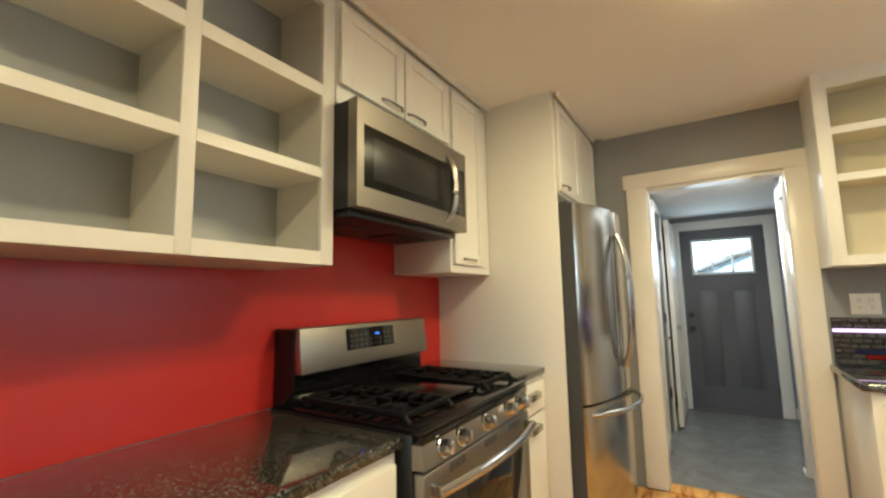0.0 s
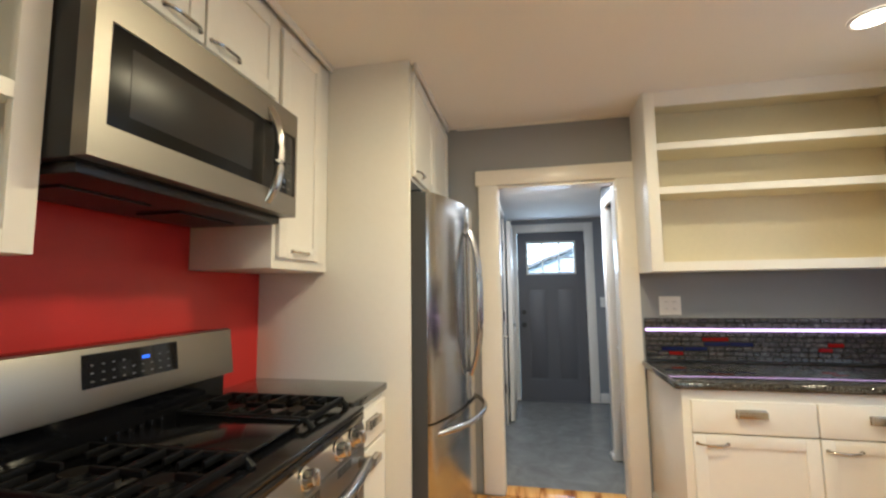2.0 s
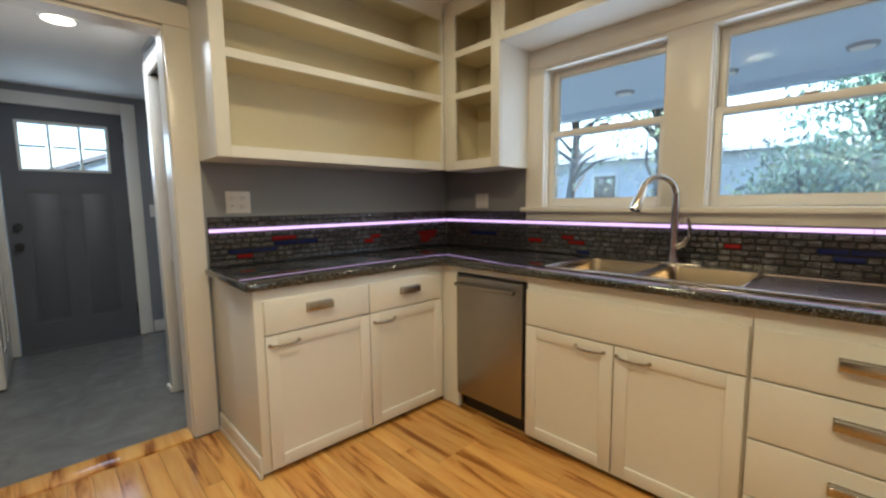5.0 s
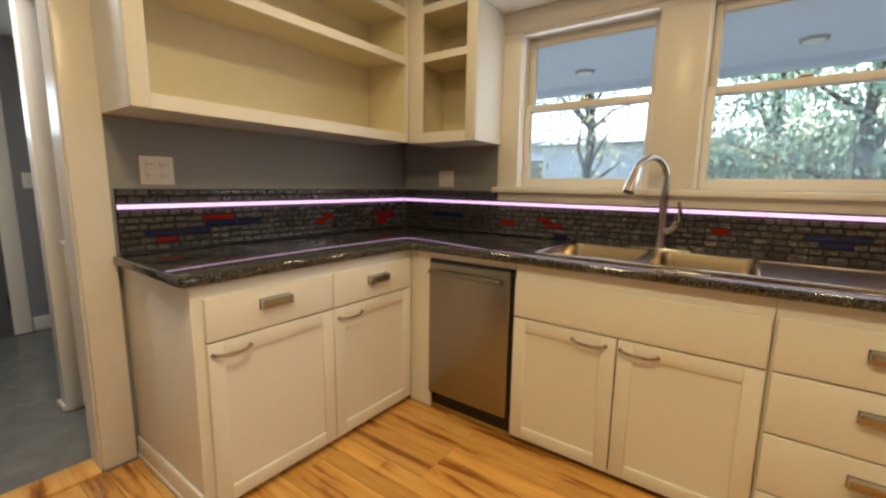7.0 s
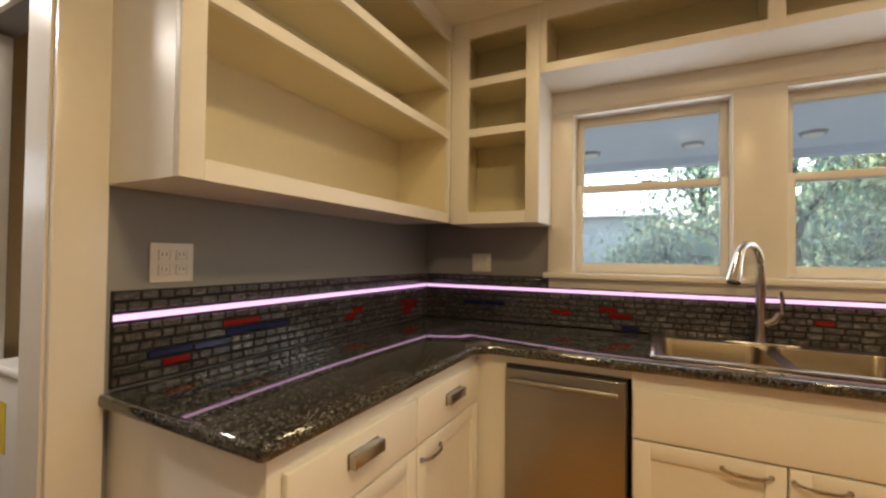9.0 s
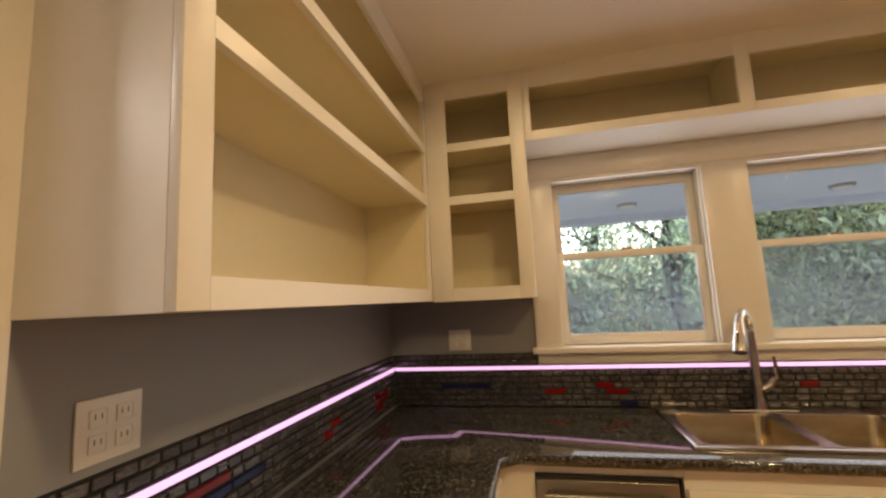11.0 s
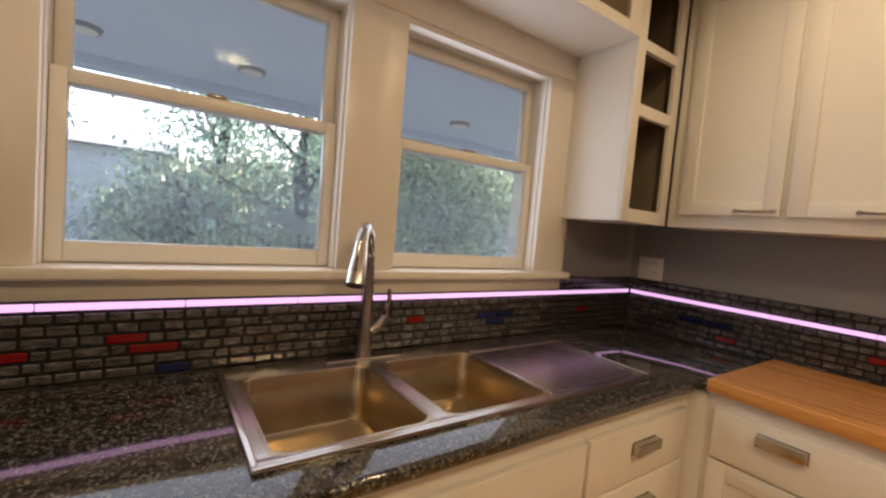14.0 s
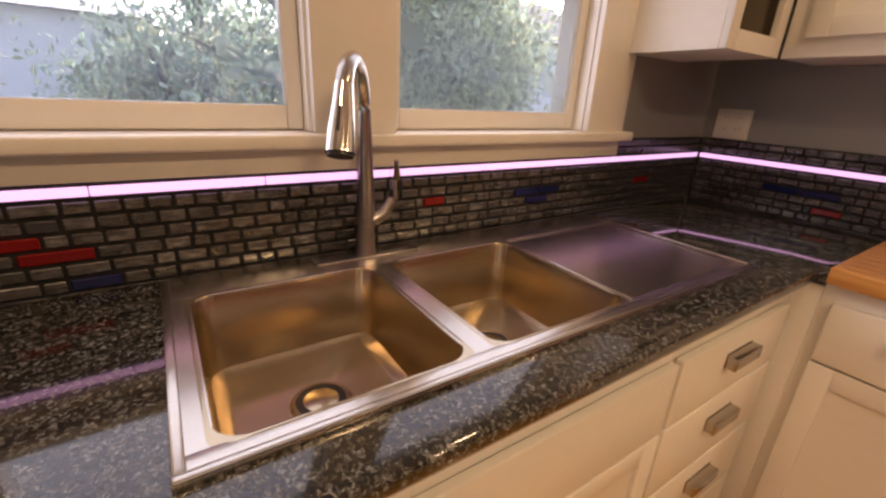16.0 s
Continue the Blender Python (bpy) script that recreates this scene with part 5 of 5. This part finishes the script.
def tree(x, y, h, spread, leaves, material, base, label, seed):
    """A tapered trunk with limbs and a ragged crown of many leaf clumps."""
    rnd = random.Random(seed)
    ob = thing("tree", (x, y, -0.66), label, "tree", "yard trees")
    bm = nb()
    r0 = 0.05 + h * 0.018
    pts = [(x + 0.12 * math.sin(k * 1.3 + seed), y + 0.12 * math.cos(k * 1.1 + seed), -0.66 + h * k / 6) for k in range(7)]
    tube(bm, pts, r0, 9, [r0 * (1.15 - k / 7.5) for k in range(7)])
    tips = []
    for k in range(15):
        a = rnd.random() * 6.283
        z = base + (h - 0.66 - base) * rnd.random() * 0.85
        r = spread * (0.55 + 0.5 * rnd.random()) * (1.1 - 0.6 * (z - base) / (h - base))
        s = (x, y, z - 0.2)
        m = (x + 0.5 * r * math.cos(a), y + 0.5 * r * math.sin(a), z + 0.25)
        e = (x + r * math.cos(a + 0.2), y + r * math.sin(a + 0.2), z + 0.35 + 0.5 * rnd.random())
        tube(bm, [s, m, e], 0.03, 6, [r0 * 0.4, r0 * 0.25, 0.008])
        tips += [m, e, ((m[0] + e[0]) / 2, (m[1] + e[1]) / 2, (m[2] + e[2]) / 2)]
    part("trunk", bm, BARK, ob)
    verts, faces = [], []
    for k in range(leaves):
        c = tips[rnd.randrange(len(tips))]
        g = spread * 0.28
        c = (c[0] + rnd.gauss(0, g), c[1] + rnd.gauss(0, g), c[2] + rnd.gauss(0, g * 0.8))
        sz = 0.035 + 0.055 * rnd.random()
        m = Euler((rnd.random() * 3, rnd.random() * 3, rnd.random() * 6)).to_matrix()
        n = len(verts)
        for p in ((-sz, 0, 0), (0, -sz * 0.45, sz * 0.15), (sz, 0, 0), (0, sz * 0.45, sz * 0.15)):
            q = m @ Vector(p)
            verts.append((q.x + c[0] - x, q.y + c[1] - y, q.z + c[2] + 0.66))
        faces.append((n, n + 1, n + 2, n + 3))
    me = bpy.data.meshes.new("crown")
    me.from_pydata(verts, [], faces)
    me.materials.append(material)
    cr = new("crown", me)
    cr.parent = ob
    return ob


tree(9.0, 0.4, 5.2, 1.7, 6500, LEAF, 0.5, "leafy green tree with a thick crown", 3)
tree(8.2, -1.8, 4.6, 1.6, 18000, LEAF2, 0.2, "yellow-green leafy tree near the porch", 7)
tree(11.4, 1.6, 5.2, 1.7, 4000, LEAF, 0.6, "tall green tree by the fence", 11)
tree(9.6, 4.8, 4.2, 1.3, 700, LEAF2, 1.0, "sparse young tree with thin branches", 17)
tree(10.4, 7.2, 5.4, 1.8, 500, LEAF, 1.4, "nearly bare tree with thin dark limbs", 23)
tree(11.5, -4.4, 5.6, 2.2, 16000, LEAF, 0.4, "broad green tree at the end of the yard", 29)
for k, (y, h) in enumerate(((-6.2, 3.2), (-4.3, 2.9), (-2.6, 3.1), (-0.9, 2.7), (0.9, 2.9), (2.6, 2.2))):
    tree(12.6 + 0.3 * (k % 2), y, h, 1.25, 9000, LEAF if k % 2 else LEAF2, -0.45, "dense green hedge shrub along the fence", 41 + k)
tree(8.8, 2.3, 2.3, 0.9, 6000, LEAF2, -0.2, "low yellow-green shrub in the yard", 37)
hs3 = thing("neighbour_house", (3, 26, -0.65), "distant grey-blue house with a dark gable roof", "house")
bm = nb()
B(bm, -0.4, 7.2, 22, 30, -0.65, 2.1)
vs = [bm.verts.new(p) for p in ((-0.4, 22, 2.1), (7.2, 22, 2.1), (3.4, 22, 3.6), (-0.4, 30, 2.1), (7.2, 30, 2.1), (3.4, 30, 3.6))]
for q in ((0, 1, 2), (3, 5, 4), (0, 2, 5, 3), (1, 4, 5, 2)):
    bm.faces.new([vs[k] for k in q])
part("wall", bm, BLUESIDE, hs3)
for sgn in (-1, 1):
    bm = nb()
    vs = [bm.verts.new((3.4 + sgn * x, y, z)) for y in (21.6, 30.4) for x, z in ((0, 3.62), (4.3, 1.93), (4.3, 2.08), (0, 3.78))]
    for q in ((0, 1, 2, 3), (7, 6, 5, 4), (0, 4, 5, 1), (1, 5, 6, 2), (2, 6, 7, 3), (3, 7, 4, 0)):
        bm.faces.new([vs[k] for k in q])
    part("roof", bm, ROOF, hs3)
bm = nb()
B(bm, 0.9, 1.9, 21.95, 21.99, 0.9, 2.0, 0.01)
part("window", bm, TRIM, hs3)

# ---- backsplash tiles ----
PITCH = 0.0285
TZ = COUNTER + 0.002


def tiled(name, f, u0, u1, label, accents, gaps=(), near=(-9, 9)):
    """Bricks in courses, one course of which is a light strip. accents: (u0, u1, course, material); gaps: (u0, u1) without the top courses;
    near: the stretch whose bricks are separate pieces."""
    bm = nb()
    f.box(bm, u0, u1, TZ, TZ + PITCH * 7, 0.0005, 0.009)
    pieces = [(u0, u1)]
    if gaps:
        a, b = gaps
        pieces = [p for p in ((u0, a), (b, u1)) if p[1] - p[0] > 0.02]
    for a, b in pieces:
        f.box(bm, a, b, TZ + PITCH * 7 + 0.0001, TZ + PITCH * 9, 0.0005, 0.009)
    back = whole(name, bm, GROUT, label, kind="structure")
    H = PITCH - 0.0072
    rnd = random.Random(round(u1 * 100))
    shared = {}
    rest = nb()

    def piece(a, b, row, m):
        if m is TILE and not near[0] <= (a + b) / 2 <= near[1]:
            w = 0.012 + 0.002 * random.random()
            c = TZ + PITCH * (row + 0.5)
            f.box(rest, a, b, c - H / 2, c + H / 2, 0.002, w)
            return
        key = (round(b - a, 3), m.name)
        if key not in shared:
            g = nb()
            if f.axis == "x":
                B(g, -0.006, 0.006, -key[0] / 2, key[0] / 2, -H / 2, H / 2, 0.0022, 1)
            else:
                B(g, -key[0] / 2, key[0] / 2, -0.006, 0.006, -H / 2, H / 2, 0.0022, 1)
            shared[key] = mesh_of("tile", g, m)
        ob = new("tile", shared[key])
        ob.location = f.at((a + b) / 2, TZ + PITCH * (row + 0.5), 0.0075 + 0.002 * random.random())
        ob.rotation_euler = (random.uniform(-0.014, 0.014), random.uniform(-0.014, 0.014), random.uniform(-0.014, 0.014))
        ob.parent = back

    for row in range(9):
        if row == 6:
            continue
        here = sorted((a, b, m) for a, b, c, m in accents if c == row)
        for a, b, m in here:
            piece(a + 0.003, b - 0.003, row, m)
        free = []
        for lo, hi in (pieces if row > 6 else [(u0, u1)]):
            at = lo
            for a, b, m in here:
                if lo <= a and b <= hi:
                    free.append((at, a))
                    at = b
            free.append((at, hi))
        for lo, hi in free:
            u, first = lo, True
            while hi - u > 0.012:
                w = rnd.choice((0.036, 0.044, 0.049, 0.049, 0.056, 0.068))
                if first:
                    w *= rnd.choice((0.5, 0.75, 1.0))
                    first = False
                if hi - u - w < 0.03:
                    w = hi - u if hi - u < 0.085 else (hi - u) / 2
                piece(u + 0.003, u + w - 0.003, row, TILE)
                u += w
    if len(rest.verts):
        field = new("tile_field", mesh_of("tile_field", rest, TILE))
        field.parent = back
        tagged(field, kind="stuff")
    return back


def strip(name, f, u0, u1, label):
    ob = thing(name, f.at((u0 + u1) / 2, TZ + PITCH * 6, 0), label, "light strip")
    n = max(1, round((u1 - u0) / 0.30))
    step = (u1 - u0) / n
    bm = nb()
    f.box(bm, u0, u1, TZ + PITCH * 6 + 0.001, TZ + PITCH * 7 - 0.001, 0.0092, 0.011)
    part("channel", bm, BLKPL, ob)
    for k in range(n):
        bm = nb()
        f.box(bm, u0 + step * k + 0.001, u0 + step * (k + 1) - 0.001, TZ + PITCH * 6 + 0.0055, TZ + PITCH * 7 - 0.0055, 0.0112, 0.0165, 0.0015, 1)
        part("diffuser", bm, STRIP, ob, "lit pinkish-white diffuser")


tiled("backsplash_north", fN, 0.702, 2.39, "grey stone brick tiles with red and blue accents", [
    (1.02, 1.17, 4, REDTILE), (1.03, 1.17, 3, BLUETILE), (1.17, 1.30, 3, BLUETILE), (0.79, 0.92, 2, BLUETILE), (0.92, 1.05, 2, BLUETILE), (0.83, 0.915, 1, REDTILE),
    (1.68, 1.765, 3, REDTILE), (1.63, 1.705, 2, REDTILE), (2.10, 2.19, 3, REDTILE), (2.19, 2.29, 3, REDTILE), (2.12, 2.27, 2, REDTILE), (2.12, 2.22, 1, REDTILE)])
strip("led_strip", fN, 0.702, 2.384, "lit pinkish-white light strip set in the tiles")
tiled("backsplash_east", fE, 0.515, 3.758, "grey stone brick tiles with red and blue accents", [
    (2.66, 2.745, 3, REDTILE), (2.59, 2.70, 2, REDTILE), (2.88, 2.985, 2, REDTILE), (1.825, 1.895, 3, REDTILE), (1.37, 1.47, 3, BLUETILE), (1.47, 1.57, 3, BLUETILE),
    (1.42, 1.52, 2, BLUETILE), (3.25, 3.37, 3, BLUETILE), (3.37, 3.50, 3, BLUETILE), (2.56, 2.64, 0, BLUETILE), (0.86, 0.96, 3, REDTILE)], (1.098, 3.002), (1.15, 3.0))
strip("led_strip", fE, 0.53, 3.752, "lit pinkish-white light strip set in the tiles")
fS = Face("y", YS, 1)
tiled("backsplash_south", fS, 0.80, 2.385, "grey stone brick tiles with red and blue accents", [
    (1.88, 2.0, 3, BLUETILE), (2.0, 2.12, 3, BLUETILE), (1.86, 1.95, 1, REDTILE), (1.35, 1.45, 3, REDTILE)])
strip("led_strip", fS, 0.80, 2.38, "lit pinkish-white light strip set in the tiles")

# ---- floor planks ----
fl0 = whole("floor", B(nb(), XW, XE, YB, YN + 0.015, -0.0139, -0.0065), DARKIN, "varnished hickory plank floor with dark grain", kind="structure")
PW = 0.083
rnd = random.Random(5)
lengths = [0.62, 0.84, 1.02, 1.28]
shared = {}
for L in lengths + [0.45]:
    shared[L] = mesh_of("plank", B(nb(), -PW / 2 + 0.0006, PW / 2 - 0.0006, -L / 2 + 0.0006, L / 2 - 0.0006, -0.0064, 0.0, 0.0012, 1), PLANK)
x = XW + PW / 2 + 0.01
while x < XE - 0.03:
    y = YN - 0.03
    first = rnd.choice(lengths + [0.45])
    while y - 0.45 > YB:
        L = first or rnd.choice([q for q in lengths + [0.45] if y - q > YB and (q > 0.5 or y - 0.62 < YB)])
        first = None
        ob = new("plank", shared[L])
        ob.location = (x, y - L / 2, 0.0)
        ob.parent = fl0
        y -= L
    x += PW
